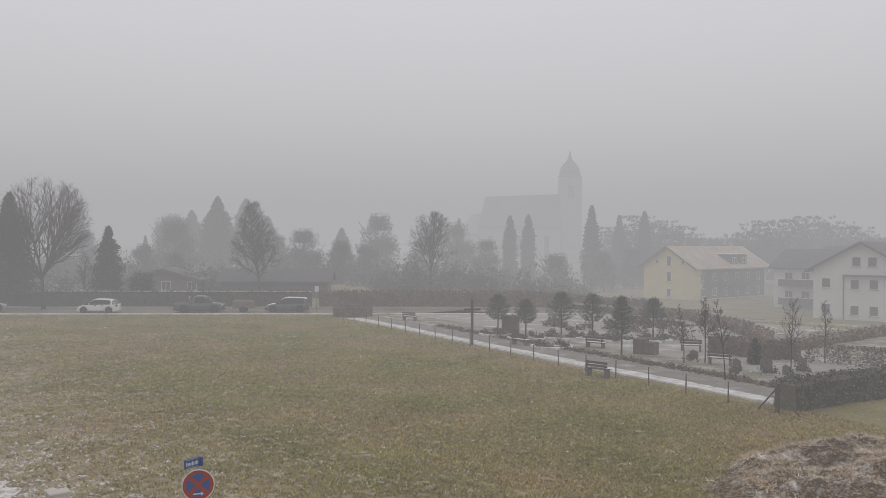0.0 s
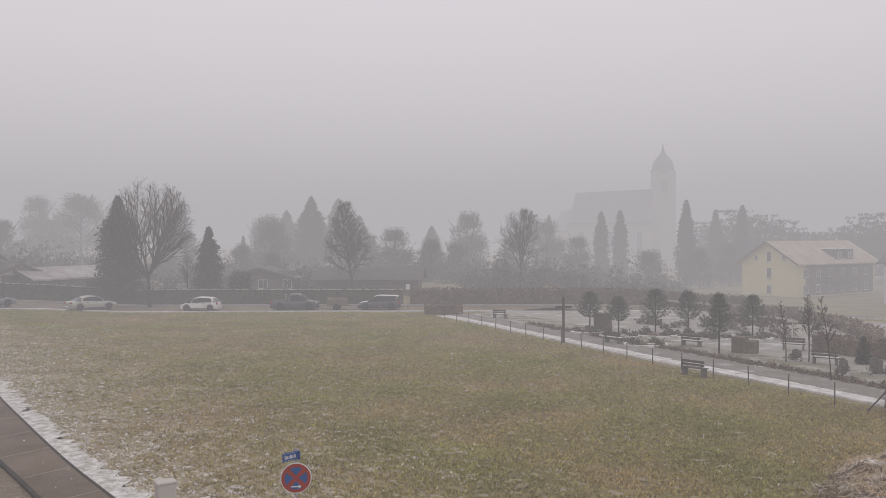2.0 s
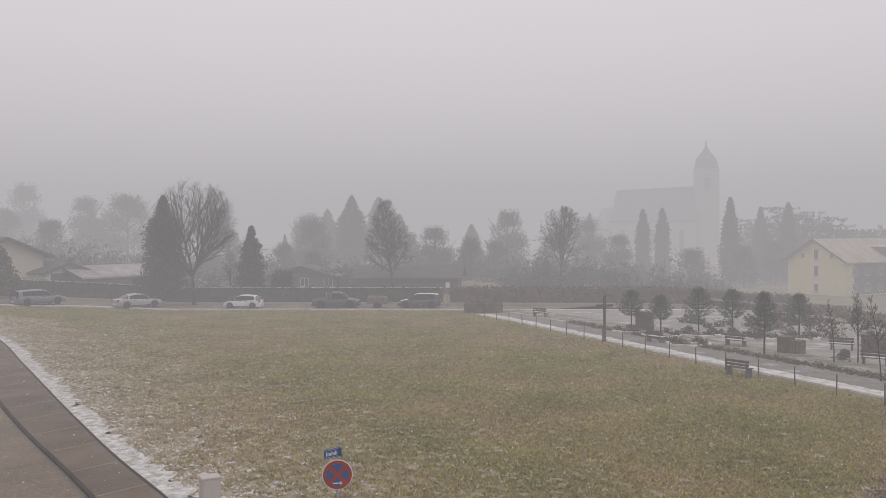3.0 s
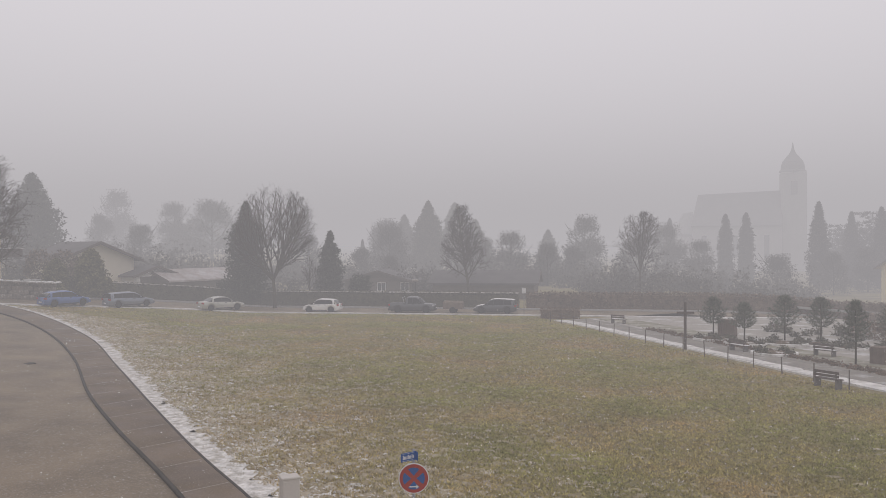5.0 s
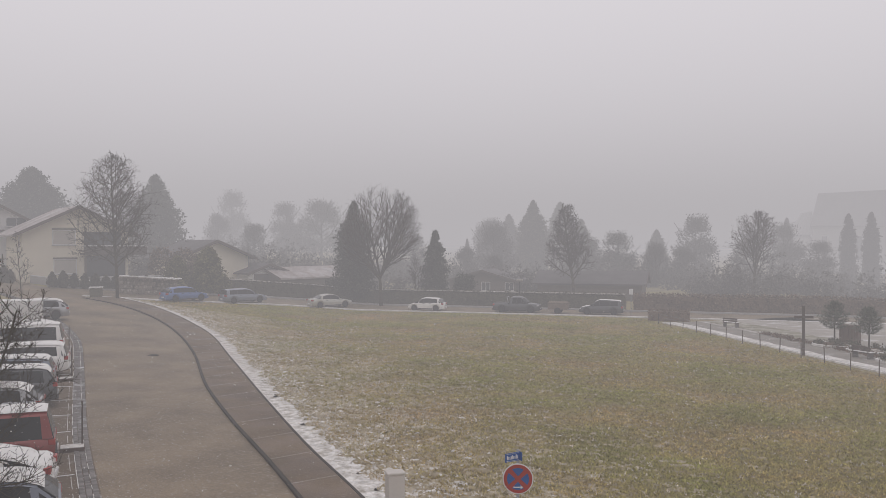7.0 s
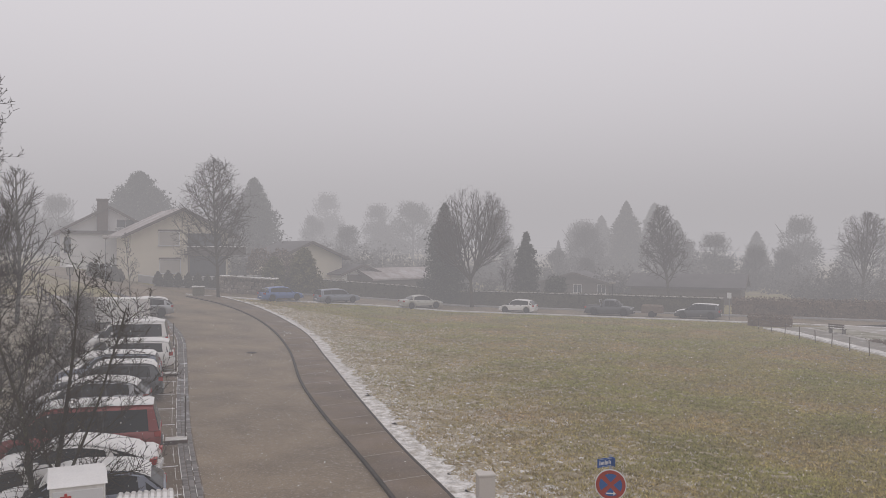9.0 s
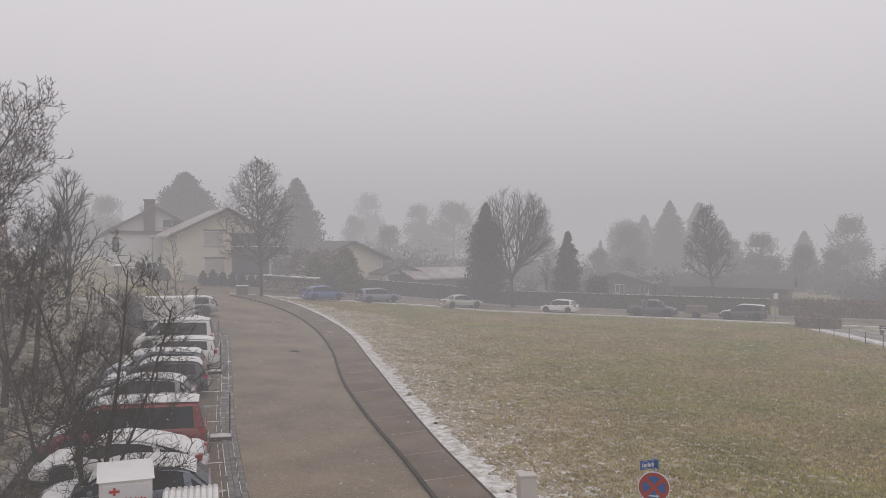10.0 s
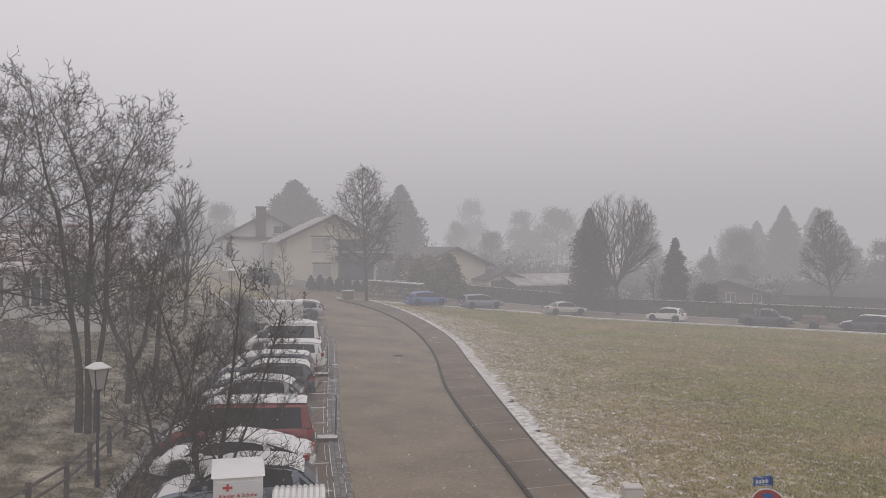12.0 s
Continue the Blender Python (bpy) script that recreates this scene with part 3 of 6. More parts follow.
def conifer(label, x, y, seed, h, w, mat=None, name="conifer", per=5, round_top=0.0, density=1.0, bottom=0.06, size=0.2, ragged=0.3, turn=0, dense=False):
    """Trunk and a crown of needle boughs that droop from the stem; dense: a close clipped-looking skin of foliage."""
    rng = np.random.default_rng(seed)
    t = thing(name, label, "tree", "evergreens", x=x, y=y, turn=turn)
    part("trunk", Shape().tube([(0, 0, -0.1), (0.03, 0, h * .5), (0, 0.02, h * .97)], [w * 0.03 + .03, w * .02 + .02, .012], 7), t, material=BARK)
    n = int((150 if dense else 120) * density * max(1, h * w / 40))
    f = rng.uniform(0, 1, n) ** 0.8
    prof = (1 - f) ** (1 - 0.6 * round_top) * np.minimum(1, 0.5 + f * 4)
    a = rng.uniform(0, 2 * np.pi, n)
    lump = 1 + 0.16 * np.sin(2 * a + f * 7 + seed) + 0.14 * np.sin(5 * a - f * 15)
    rad = np.maximum(0.02 * w, w / 2 * prof * lump * rng.uniform(1 - ragged, 1 + ragged * .7, n))
    root = h * (bottom + (0.985 - bottom) * f)
    pts = []
    for q in ((1, .82, .6, .36) if dense else (1, .9, .78, .64, .48, .3, .14)):
        sag = -0.28 * rad * q + 0.2 * rad * q * q * (0.5 + round_top)
        wig = rng.normal(0, .05, n) * rad
        pts.append(np.stack([rad * q * np.cos(a) - wig * np.sin(a), rad * q * np.sin(a) + wig * np.cos(a), root + sag], 1))
    c = np.concatenate(pts)
    top = c[:, 2] > .78 * h
    leaves = np.concatenate([scatter_leaves(rng, c[~top], size, per, 0.35), scatter_leaves(rng, c[top], size * .55, per, 0.35)])
    part("crown", soup("crown", leaves, mat or NEEDLE), t)
    return t


def leafy_block(name, label, line, width, h, mat, seed, category="hedge", per=3, size=0.11, gaps=0.0, snow=False, group="", density=50):
    """A clipped hedge along a plan line: a twiggy core and a skin of small leaves."""
    rng = np.random.default_rng(seed)
    pts = even(V2(line), 200)
    length = sum((b - a).length for a, b in zip(pts, pts[1:]))
    t = thing(name, label, category, group, x=pts[0].x, y=pts[0].y, z=0)
    ox, oy = pts[0].x, pts[0].y
    n = int(length * density * (h * 2 + width))
    u = rng.uniform(0, 1, n)
    idx = np.minimum(198, (u * 199).astype(int))
    P = np.array([[p.x, p.y] for p in pts])
    T = np.gradient(P, axis=0)
    T /= np.linalg.norm(T, axis=1, keepdims=True)
    side = rng.choice([-1, 1, 0], n, p=[0.38, 0.38, 0.24])
    zz = np.where(side == 0, h, rng.uniform(0.02, h, n))
    off = np.where(side == 0, rng.uniform(-1, 1, n), side) * width / 2
    xy = P[idx] + np.stack([-T[idx, 1], T[idx, 0]], 1) * off[:, None]
    gz = np.array([ground_z(px, py) for px, py in xy])
    keep = np.ones(n, bool)
    if gaps:
        keep = np.array([noise.noise((px * 0.8, py * 0.8, seed)) > gaps - 0.5 for px, py in xy])
    c = np.stack([xy[:, 0] - ox, xy[:, 1] - oy, gz + zz], 1)[keep]
    core = Shape()
    m = max(2, int(length / 0.8))
    q = even(pts, m)
    rings = []
    for i, p in enumerate(q):
        tt = (q[min(i + 1, m - 1)] - q[max(i - 1, 0)]).normalized()
        nn = Vector((-tt.y, tt.x))
        g = ground_z(p.x, p.y)
        e = 0.04 * noise.noise((p.x, p.y, seed))
        rings.append([(p.x - ox + nn.x * s * (width / 2 - .06), p.y - oy + nn.y * s * (width / 2 - .06), g + z) for s, z in ((1, -0.05), (1, h - .12 + e), (-1, h - .12 - e), (-1, -0.05))])
    if not gaps:
        core.add([v for r in rings for v in r], [(4 * i + k, 4 * i + k + 1, 4 * i + 5 + k, 4 * i + 4 + k) for i in range(m - 1) for k in range(3)] + [(0, 1, 2, 3), tuple(4 * (m - 1) + k for k in (3, 2, 1, 0))])
        part("core", core, t, material=mat)
    part("leaves", soup("leaves", scatter_leaves(rng, c, size, per), mat), t)
    if snow:
        s = Shape()
        rows = [[(v[0], v[1], v[2] + 0.17 + k * 0.05) for v, k in ((r[1], 0), (((r[1][0] + r[2][0]) / 2, (r[1][1] + r[2][1]) / 2, (r[1][2] + r[2][2]) / 2), 1.6), (r[2], 0))] for r in rings]
        s.add([v for r in rows for v in r], [(3 * i + k, 3 * i + k + 1, 3 * i + 4 + k, 3 * i + 3 + k) for i in range(m - 1) for k in range(2)])
        part("snow_cover", s, t, "thin snow on its top", material=GRAVEL)
    return t


def shrub(label, x, y, seed, r, h, mat, name="shrub", n=60, per=8, size=0.12, group="shrubs"):
    rng = np.random.default_rng(seed)
    a, f = rng.uniform(0, 2 * np.pi, n), rng.uniform(0, 1, n)
    rad = r * np.sqrt(1 - (2 * f - 1) ** 2 * 0.8) * rng.uniform(0.5, 1.05, n)
    c = np.stack([rad * np.cos(a), rad * np.sin(a), h * (0.05 + 0.92 * f)], 1)
    t = thing(name, label, "shrub", group, x=x, y=y)
    stems = Shape()
    for k in range(5):
        stems.tube([(0, 0, -0.05), (0.4 * r * math.cos(k * 1.3), 0.4 * r * math.sin(k * 1.3), h * 0.6)], [0.03, 0.01], 4)
    part("stems", stems, t, material=TWIG)
    part("leaves", soup("leaves", scatter_leaves(rng, c, size, per), mat), t)
    return t

# ---------------------------------------------------------------- houses
def house(name, label, corner, turn, w, d, eave, rise, wall_mat, roof_mat, overhang=0.7, z=None, ridge_along="depth"):
    """A gabled house. Local x runs along the gable front, y to the back; its front-left corner stands at corner."""
    t = thing(name, label, "house", "houses", x=corner[0], y=corner[1], z=ground_z(*corner) if z is None else z, turn=turn)
    body = Shape()
    if ridge_along == "depth":
        ring = [(0, -1.5), (w, -1.5), (w, eave), (w / 2, eave + rise), (0, eave)]
        body.add([(a, 0, b) for a, b in ring] + [(a, d, b) for a, b in ring], [(0, 1, 2, 3, 4), (9, 8, 7, 6, 5), (0, 5, 6, 1), (1, 6, 7, 2), (2, 7, 8, 3), (3, 8, 9, 4), (4, 9, 5, 0)])
    else:
        ring = [(0, -1.5), (d, -1.5), (d, eave), (d / 2, eave + rise), (0, eave)]
        body.add([(0, a, b) for a, b in ring] + [(w, a, b) for a, b in ring], [(4, 3, 2, 1, 0), (5, 6, 7, 8, 9), (1, 6, 5, 0), (2, 7, 6, 1), (3, 8, 7, 2), (4, 9, 8, 3), (0, 5, 9, 4)])
    part("wall", body, t, material=wall_mat)
    roof = Shape()
    th = 0.22
    span = w if ridge_along == "depth" else d
    run = d if ridge_along == "depth" else w
    k = rise / (span / 2)
    o = overhang
    for s in (0, 1):
        a = [(-o, eave - o * k), (span / 2, eave + rise)] if s == 0 else [(span / 2, eave + rise), (span + o, eave - o * k)]
        vs = []
        for yy in (-o, run + o):
            for (aa, bb) in a:
                for up in (0.03, th):
                    vs.append((aa, yy, bb + up) if ridge_along == "depth" else (yy, aa, bb + up))
        roof.add(vs, [(0, 1, 3, 2), (6, 7, 5, 4), (0, 4, 5, 1), (2, 3, 7, 6), (1, 5, 7, 3), (0, 2, 6, 4)])
    r = part("roof", roof, t, material=roof_mat)
    for s in (0, 1):
        fa = Shape()
        for yy in ((-o - 0.04, -o) if s == 0 else (run + o, run + o + 0.04),):
            for sgn in (0, 1):
                a = [(-o, eave - o * k), (span / 2, eave + rise)] if sgn == 0 else [(span / 2, eave + rise), (span + o, eave - o * k)]
                vs = [((aa, y2, bb + up) if ridge_along == "depth" else (y2, aa, bb + up)) for y2 in yy for (aa, bb) in a for up in (-0.1, th + 0.02)]
                fa.add(vs, [(0, 1, 3, 2), (6, 7, 5, 4), (0, 4, 5, 1), (2, 3, 7, 6), (1, 5, 7, 3), (0, 2, 6, 4)])
        part("bargeboard", fa, r, "dark wooden bargeboard", material=DARKWOOD)
    return t


def window(t, x, z, w=1.2, h=1.3, face="front", depth=0.0, pane_mat=None, y=0.0, bars=1, sill=True):
    """A window on the front (y=0) or the flank (x = depth) of a house: frame, pane, sill."""
    turn = {"front": Matrix.Translation((x, y, z)), "left": Matrix.Translation((depth, x, z)) @ pose(0, 0, 0, 0, 0, -90), "right": Matrix.Translation((depth, x, z)) @ pose(0, 0, 0, 0, 0, 90)}[face]
    fr = Shape()
    f = 0.09
    for b in ((-w / 2, w / 2, h / 2 - f, h / 2), (-w / 2, w / 2, -h / 2, -h / 2 + f)):
        fr.box(b[0], b[1], -0.05, 0.05, b[2], b[3])
    for b in (-w / 2, w / 2 - f):
        fr.box(b, b + f, -0.05, 0.05, -h / 2 + f, h / 2 - f)
    for k in range(bars):
        c = -w / 2 + w * (k + 1) / (bars + 1)
        fr.box(c - .04, c + .04, -0.045, 0.05, -h / 2 + f, h / 2 - f)
    win = part("window", fr, t, at=turn, material=FRAME)
    part("pane", Shape().box(-w / 2 + f, w / 2 - f, -0.02, 0.03, -h / 2 + f, h / 2 - f), win, material=pane_mat or WINDOW)
    if sill:
        part("sill", Shape().box(-w / 2 - .08, w / 2 + .08, -0.16, 0.04, -h / 2 - .07, -h / 2 - 0.004), win, material=CONCRETE)
    return win


# cream house by the road bend
h1 = house("house", "two-storey cream rendered house with a low snowy gable roof", (-71.5, 62.5), 59, 10.6, 9.0, 4.9, 2.6, CREAM, ROOF, 1.1, z=3.35)
for wx, wz in ((4.0, 4.3), (4.1, 1.2)):
    window(h1, wx, wz, 2.3, 1.6, pane_mat=SHUTTER, bars=0)
    part("shutter_box", Shape().box(wx - 1.2, wx + 1.2, -.12, -.004, wz + .82, wz + .98, .01), h1, "dark shutter box", material=DARKWOOD)
window(h1, 1.6, 3.6, 0.5, 1.6, "left", 0.0, bars=0)
balcony = part("balcony", Shape().box(5.6, 12.2, -1.5, -0.004, 2.45, 2.65, 0.02).box(5.6, 12.2, -1.5, -1.42, 2.65, 3.35, 0.02), h1, "dark wooden balcony", material=DARKWOOD)
part("balcony_roof", Shape().box(5.5, 12.3, -1.56, -1.36, 3.354, 3.46, 0.03), h1, "snow on the balcony rail", material=SNOW)
part("recess", Shape().box(6.2, 10.3, -0.03, 0.02, 0.05, 2.35), h1, "dark ground-floor glazing", material=WINDOW)
part("recess", Shape().box(6.0, 9.8, -0.03, 0.02, 2.9, 4.9), h1, "dark upper glazing", material=WINDOW)
part("post", Shape().tube([(5.8, -1.4, -0.5), (5.8, -1.4, 2.45)], [.11, .11], 8), h1, material=DARKWOOD)
part("terrace", Shape().box(5.4, 13.4, -3.4, -1.7, -1.6, 0.15, 0.05), h1, "snow-topped garden wall", material=CONCRETE)

annex = house("house", "white house with brick chimney and dark gable glazing", (-84.6, 63.6), 52, 10.5, 9.0, 4.6, 2.9, WHITE, ROOF, 0.9, z=3.9)
part("band", Shape().box(-0.4, 10.2, -0.5, -0.004, 4.35, 4.7, 0.02), annex, "dark fascia", material=DARKWOOD)
part("chimney", Shape().box(4.0, 5.2, -0.75, -0.004, 4.7, 8.3, 0.04).box(3.9, 5.3, -0.85, 0.1, 8.3, 8.5, 0.03), annex, "dark brick chimney", material=BRICK)
window(annex, 7.2, 5.6, 2.2, 1.1, bars=1)
window(annex, 0.8, 3.0, 0.9, 2.0, bars=0)

h2 = house("house", "cream gabled house half hidden by thujas", (-66.5, 80.8), 62, 9.0, 9.0, 4.2, 1.9, CREAM, ROOF_D, 0.9, z=1.2)
window(h2, 2.4, 3.0, 1.1, 1.2)
garage = house("garage", "low garage with a dark snow-dusted hipped roof", (-60.6, 86.5), 70, 6.0, 5.5, 2.1, 1.0, WHITE, ROOF_D, 0.5, z=1.2)
part("door", Shape().box(0.8, 3.6, -0.05, -0.004, -0.5, 2.0, 0.02), garage, "dark garage door", material=DARKWOOD)
shed = house("shed", "long low shed with a pale snow-covered roof", (-57.2, 88.6), 75, 13.0, 6.0, 1.75, 1.15, WOOD, ROOF, 0.5, z=0.9, ridge_along="width")
shed2 = house("bungalow", "low bungalow with white gable behind the hedge", (-40.5, 104.5), 8, 9.0, 8.0, 2.0, 1.3, WOOD, ROOF_D, 0.6, z=0.0)
for k in range(3):
    window(shed2, 1.8 + 3.2 * k, 1.3, 1.2, 1.2)
shed3 = house("bungalow", "low dark-roofed bungalow in the fog", (-27.5, 102), 4, 13.0, 8.0, 2.0, 1.3, WOOD, ROOF_D, 0.6, z=0.0, ridge_along="width")
left_house = house("house", "white house with dark shutters behind bare trees", (-54.5, 13.5), 63, 16.0, 9.0, 4.2, 2.4, GREYWALL, ROOF_B, 0.8, z=1.7, ridge_along="width")
for k in range(6):
    window(left_house, 1.6 + 2.5 * k, 2.6, 1.2, 1.9, bars=1, pane_mat=BLACKTRIM)
    part("shutter", Shape().box(0.6 + 2.5 * k, 0.98 + 2.5 * k, -0.07, -0.004, 1.65, 3.6), left_house, "dark wooden shutter", material=DARKWOOD)

# houses beyond the graveyard
yellow = house("house", "pale yellow rendered apartment house with a dusted tile roof", (39.3, 160.2), -52, 11.6, 24.0, 6.2, 3.6, YELLOW, ROOF_Y, 0.9, z=-3.44)
for wz, hh in ((7.2, 1.9), (4.2, 1.9), (1.2, 1.5)):
    window(yellow, 5.9, wz, 1.0, hh, bars=0)
window(yellow, 3.2, 7.0, 0.7, 0.8, bars=0)
window(yellow, 9.0, 7.0, 0.7, 0.8, bars=0)
for k in range(6):
    for wz in (1.4, 4.2):
        window(yellow, 2.5 + 3.7 * k, wz, 1.3, 1.5, "right", 11.66)
for k in range(2):
    dz = part("dormer", Shape().box(8.2, 11.4, 12.0 + 3.2 * k, 14.2 + 3.2 * k, 5.8, 8.4, 0.03), yellow, "dark dormer", material=ROOF_D)
    part("snow_cover", Shape().box(8.0, 11.6, 11.8 + 3.2 * k, 14.4 + 3.2 * k, 8.42, 8.6, 0.05), dz, "snow on the dormer roof", material=SNOW)
    window(yellow, 13.1 + 3.2 * k, 7.3, 1.2, 1.2, "right", 11.42, sill=False)
part("cladding", Shape().box(11.605, 11.64, 2.5, 23.5, .2, 5.7, .01), yellow, "dark brown timber cladding", material=DARKWOOD)
part("balcony", Shape().box(11.65, 13.2, 8, 18, 2.6, 2.8).box(13.1, 13.2, 8, 18, 2.8, 3.7), yellow, "dark balcony", material=DARKWOOD)
white = house("house", "white rendered apartment house with a dark gable roof", (52.6, 116.3), -40, 12.5, 16.0, 7.0, 3.6, WHITE, ROOF_D, 1.0, z=-3.44)
for wx, wz in ((1.7, 5.0), (1.7, 1.4), (5.4, 4.9), (7.8, 4.9), (10.4, 4.9), (5.4, 1.3), (7.8, 1.3), (10.4, 1.3), (5.6, 8.0), (7.6, 8.0)):
    window(white, wx, wz, 1.2, 1.4, bars=0)
part("canopy", Shape().box(4.0, 12.7, -0.9, -0.004, 6.0, 6.2, 0.03), white, "dark ledge roof", material=ROOF_D)
part("downpipe", Shape().tube([(4.0, -0.12, -0.5), (4.0, -0.12, 6.0)], [.06, .06], 6), white, material=BLACKTRIM)
middle = house("house", "grey-white apartment block with snowy balconies", (55.0, 136.0), -42, 10.0, 16.0, 6.6, 2.8, WHITE, ROOF_D, 0.8, z=-3.44, ridge_along="width")
for wz in (0.6, 3.6):
    b = part("balcony", Shape().box(1.2, 8.8, -1.6, -0.004, wz, wz + 0.18, 0.02).box(1.2, 8.8, -1.6, -1.52, wz + 0.18, wz + 1.1, 0.02), middle, "balcony with a dark parapet", material=DARKWOOD)
    part("snow_cover", Shape().box(1.1, 8.9, -1.66, -1.46, wz + 1.104, wz + 1.2, 0.03), b, "snow on the parapet", material=SNOW)
    for wx in (2.4, 5.0, 7.4):
        window(middle, wx, wz + 1.4, 1.3, 1.7)
back_house = house("house", "far house in fog with a dark roof", (70, 150), -30, 20.0, 12.0, 6.0, 4.0, WHITE, ROOF_D, 0.8, z=-3.44, ridge_along="width")
for k in range(4):
    window(back_house, 3 + 4.4 * k, 4.4, 1.3, 1.4)

# church
church = thing("church", "grey church with a domed tower, faint in fog", "church", x=47.7, y=335.4, z=-4.7, turn=-3, scale=1.294)
part("tower", Shape().box(0, 7.0, 0, 7.0, -2, 30.2, 0.3), church, material=STONEWALL)
dome = part("dome", Shape().lathe([(3.8, 0), (3.8, .4), (3.4, .8), (3.3, 2.0), (2.9, 3.2), (1.9, 4.6), (1.0, 5.6), (.6, 6.4), (.3, 7.4), (.08, 9.0)], 8, (3.5, 3.5, 30.2)), church, "dark tower dome", material=SLATE)
part("nave", Shape().box(-25, -0.01, -2, 10, -2, 14.5, 0.2), church, material=STONEWALL)
part("roof", Shape().add([(-25.6, -2.8, 14.4), (-25.6, 10.8, 14.4), (-0.01, -2.8, 14.4), (-0.01, 10.8, 14.4), (-23.5, 4, 24.2), (-0.01, 4, 25.0)], [(0, 2, 5, 4), (1, 4, 5, 3), (0, 4, 1), (2, 3, 5), (0, 1, 3, 2)]), church, "dark nave roof", material=SLATE)
part("choir", Shape().box(-31, -25.02, 0.5, 7.5, -2, 12.0, 0.8).add([(-31.4, 0, 12), (-31.4, 8, 12), (-25.02, 0, 12), (-25.02, 8, 12), (-28, 4, 18.5), (-25.02, 4, 19)], [(0, 2, 5, 4), (1, 4, 5, 3), (0, 4, 1), (2, 3, 5)]), church, material=STONEWALL)
for k in range(5):
    part("window", Shape().box(-22.5 + 4.4 * k, -21.1 + 4.4 * k, -2.1, -1.99, 5, 11.5, 0.05), church, "tall dark window", material=WINDOW)
part("window", Shape().box(2.6, 4.4, -0.08, 0.02, 23.5, 27.5, 0.05), church, "belfry opening", material=SLATE)

# ---------------------------------------------------------------- trees
bare_tree("tall bare lime tree with a broad crown by the street", -40.4, 82.9, 53, 14.2, 10.4, 0.25, 0.24, leader=False, kids=(11, 10, 6, 4), lean=0.66, levels=5, min_r=0.010, crook=.08, env=(8.4, 4.8, 5.6), fill=1.12)
bare_tree("bare conical street tree beside the hedge", -22.5, 100.8, 5, 12.1, 4.3, 0.2, 0.2, kids=(40, 10, 5, 3), lean=0.9, min_r=0.011, levels=5, env=(4.8, 3.9, 7.6))
bare_tree("bare tree behind the hedge at the graveyard corner", -1.75, 113.5, 8, 11.2, 5.4, 0.2, 0.2, kids=(22, 9, 6, 3), lean=0.72, levels=5, min_r=0.012, crook=.12, env=(5.6, 5.2, 6.0), fill=1.1)
bare_tree("tall bare tree in front of the cream house", -57.2, 60.6, 11, 13.9, 5.8, 0.16, 0.2, kids=(44, 9, 5, 3), lean=1.0, min_r=0.0075, levels=5, env=(5.4, 5.0, 8.7))
bare_tree("bare tree behind the roadside shrubs", -49.5, 34.0, 14, 10.0, 4.2, 0.14, 0.15, kids=(24, 8, 4, 3), lean=0.7, min_r=0.007, env=(5.5, 2.6, 5.0))
old_tree("large bare spreading tree with three stems behind the bays", -27.9, 15.1, 21, (
    (.15, [(-.25, -.15, -.4), (-.2, -.15, 2.2), (-.45, -.35, 4.4), (-.8, -.62, 7.6), (-1.2, -.9, 9.2), (-1.6, -1.3, 12.2)]),
    (.13, [(.05, .05, -.4), (.05, .05, 2.4), (.0, .0, 4.6), (.1, .08, 7.6), (-.4, -.3, 9.8), (-1.1, -.85, 11.6)]),
    (.12, [(.2, .3, -.4), (.3, .25, 2.0), (.5, .4, 4.2), (.6, .47, 7.4), (.9, .7, 9.2), (1.5, 1.2, 10.8)])), limbs=17, reach=4.5, clear=.34, sub=10, twig=7, spur=2, min_r=.0112, level_top=.3)
old_tree("bare spreading tree at the edge of the lawn", -31.6, 11.0, 22, (
    (.2, [(0, 0, -.1), (.1, .1, 3), (-.1, .4, 6.5), (.3, .9, 10), (.5, 1.2, 13.4)]),
    (.13, [(.05, .1, 1.6), (.7, .9, 4), (1.3, 1.9, 7), (1.6, 2.4, 10.5)])), limbs=20, reach=4.9, clear=.14, sub=10, twig=7, spur=2, min_r=.0112, level_top=.3)
old_tree("bare tree with a forked stem and dense brown twigs", -31.2, 18.7, 24, (
    (.15, [(0, 0, -.1), (.05, 0, 1.8), (-.5, -.5, 3.4), (-.7, -.6, 5.4), (-.5, -.4, 7.0)]),
    (.12, [(.02, 0, 1.3), (.5, .4, 2.6), (.6, .6, 4.4), (.9, .9, 6.8)])), limbs=14, reach=2.6, clear=.42, sub=9, twig=7, spur=2, droop=.02, min_r=.0085)
old_tree("slim bare tree with a dense twiggy crown", -32.7, 20.9, 27, (
    (.15, [(0, 0, -.1), (.1, .1, 2.4), (0, .3, 4.6), (.2, .5, 7.2)]),), limbs=22, reach=2.6, clear=.42, sub=9, twig=7, spur=2, droop=.02, min_r=.0085)
old_tree("young bare tree with knobbly twigs beside the parked cars", -17.6, 12.75, 31, (
    (.08, [(-.1, -.05, -.1), (-.25, -.15, 1.2), (-.3, -.3, 2.6), (-.7, -.5, 4.0), (-.9, -.9, 5.6)]),
    (.085, [(.1, .1, -.1), (.25, .15, 1.3), (.3, .35, 2.7), (.55, .4, 4.4), (.5, .6, 6.2)]),
    (.05, [(.15, .1, .3), (.5, .4, 1.5), (.8, .8, 2.8), (1.2, 1.0, 4.2), (1.3, 1.3, 5.3)])), limbs=13, reach=2.5, clear=.12, sub=8, twig=6, spur=3, min_r=.0068, droop=.02, level_top=.6)
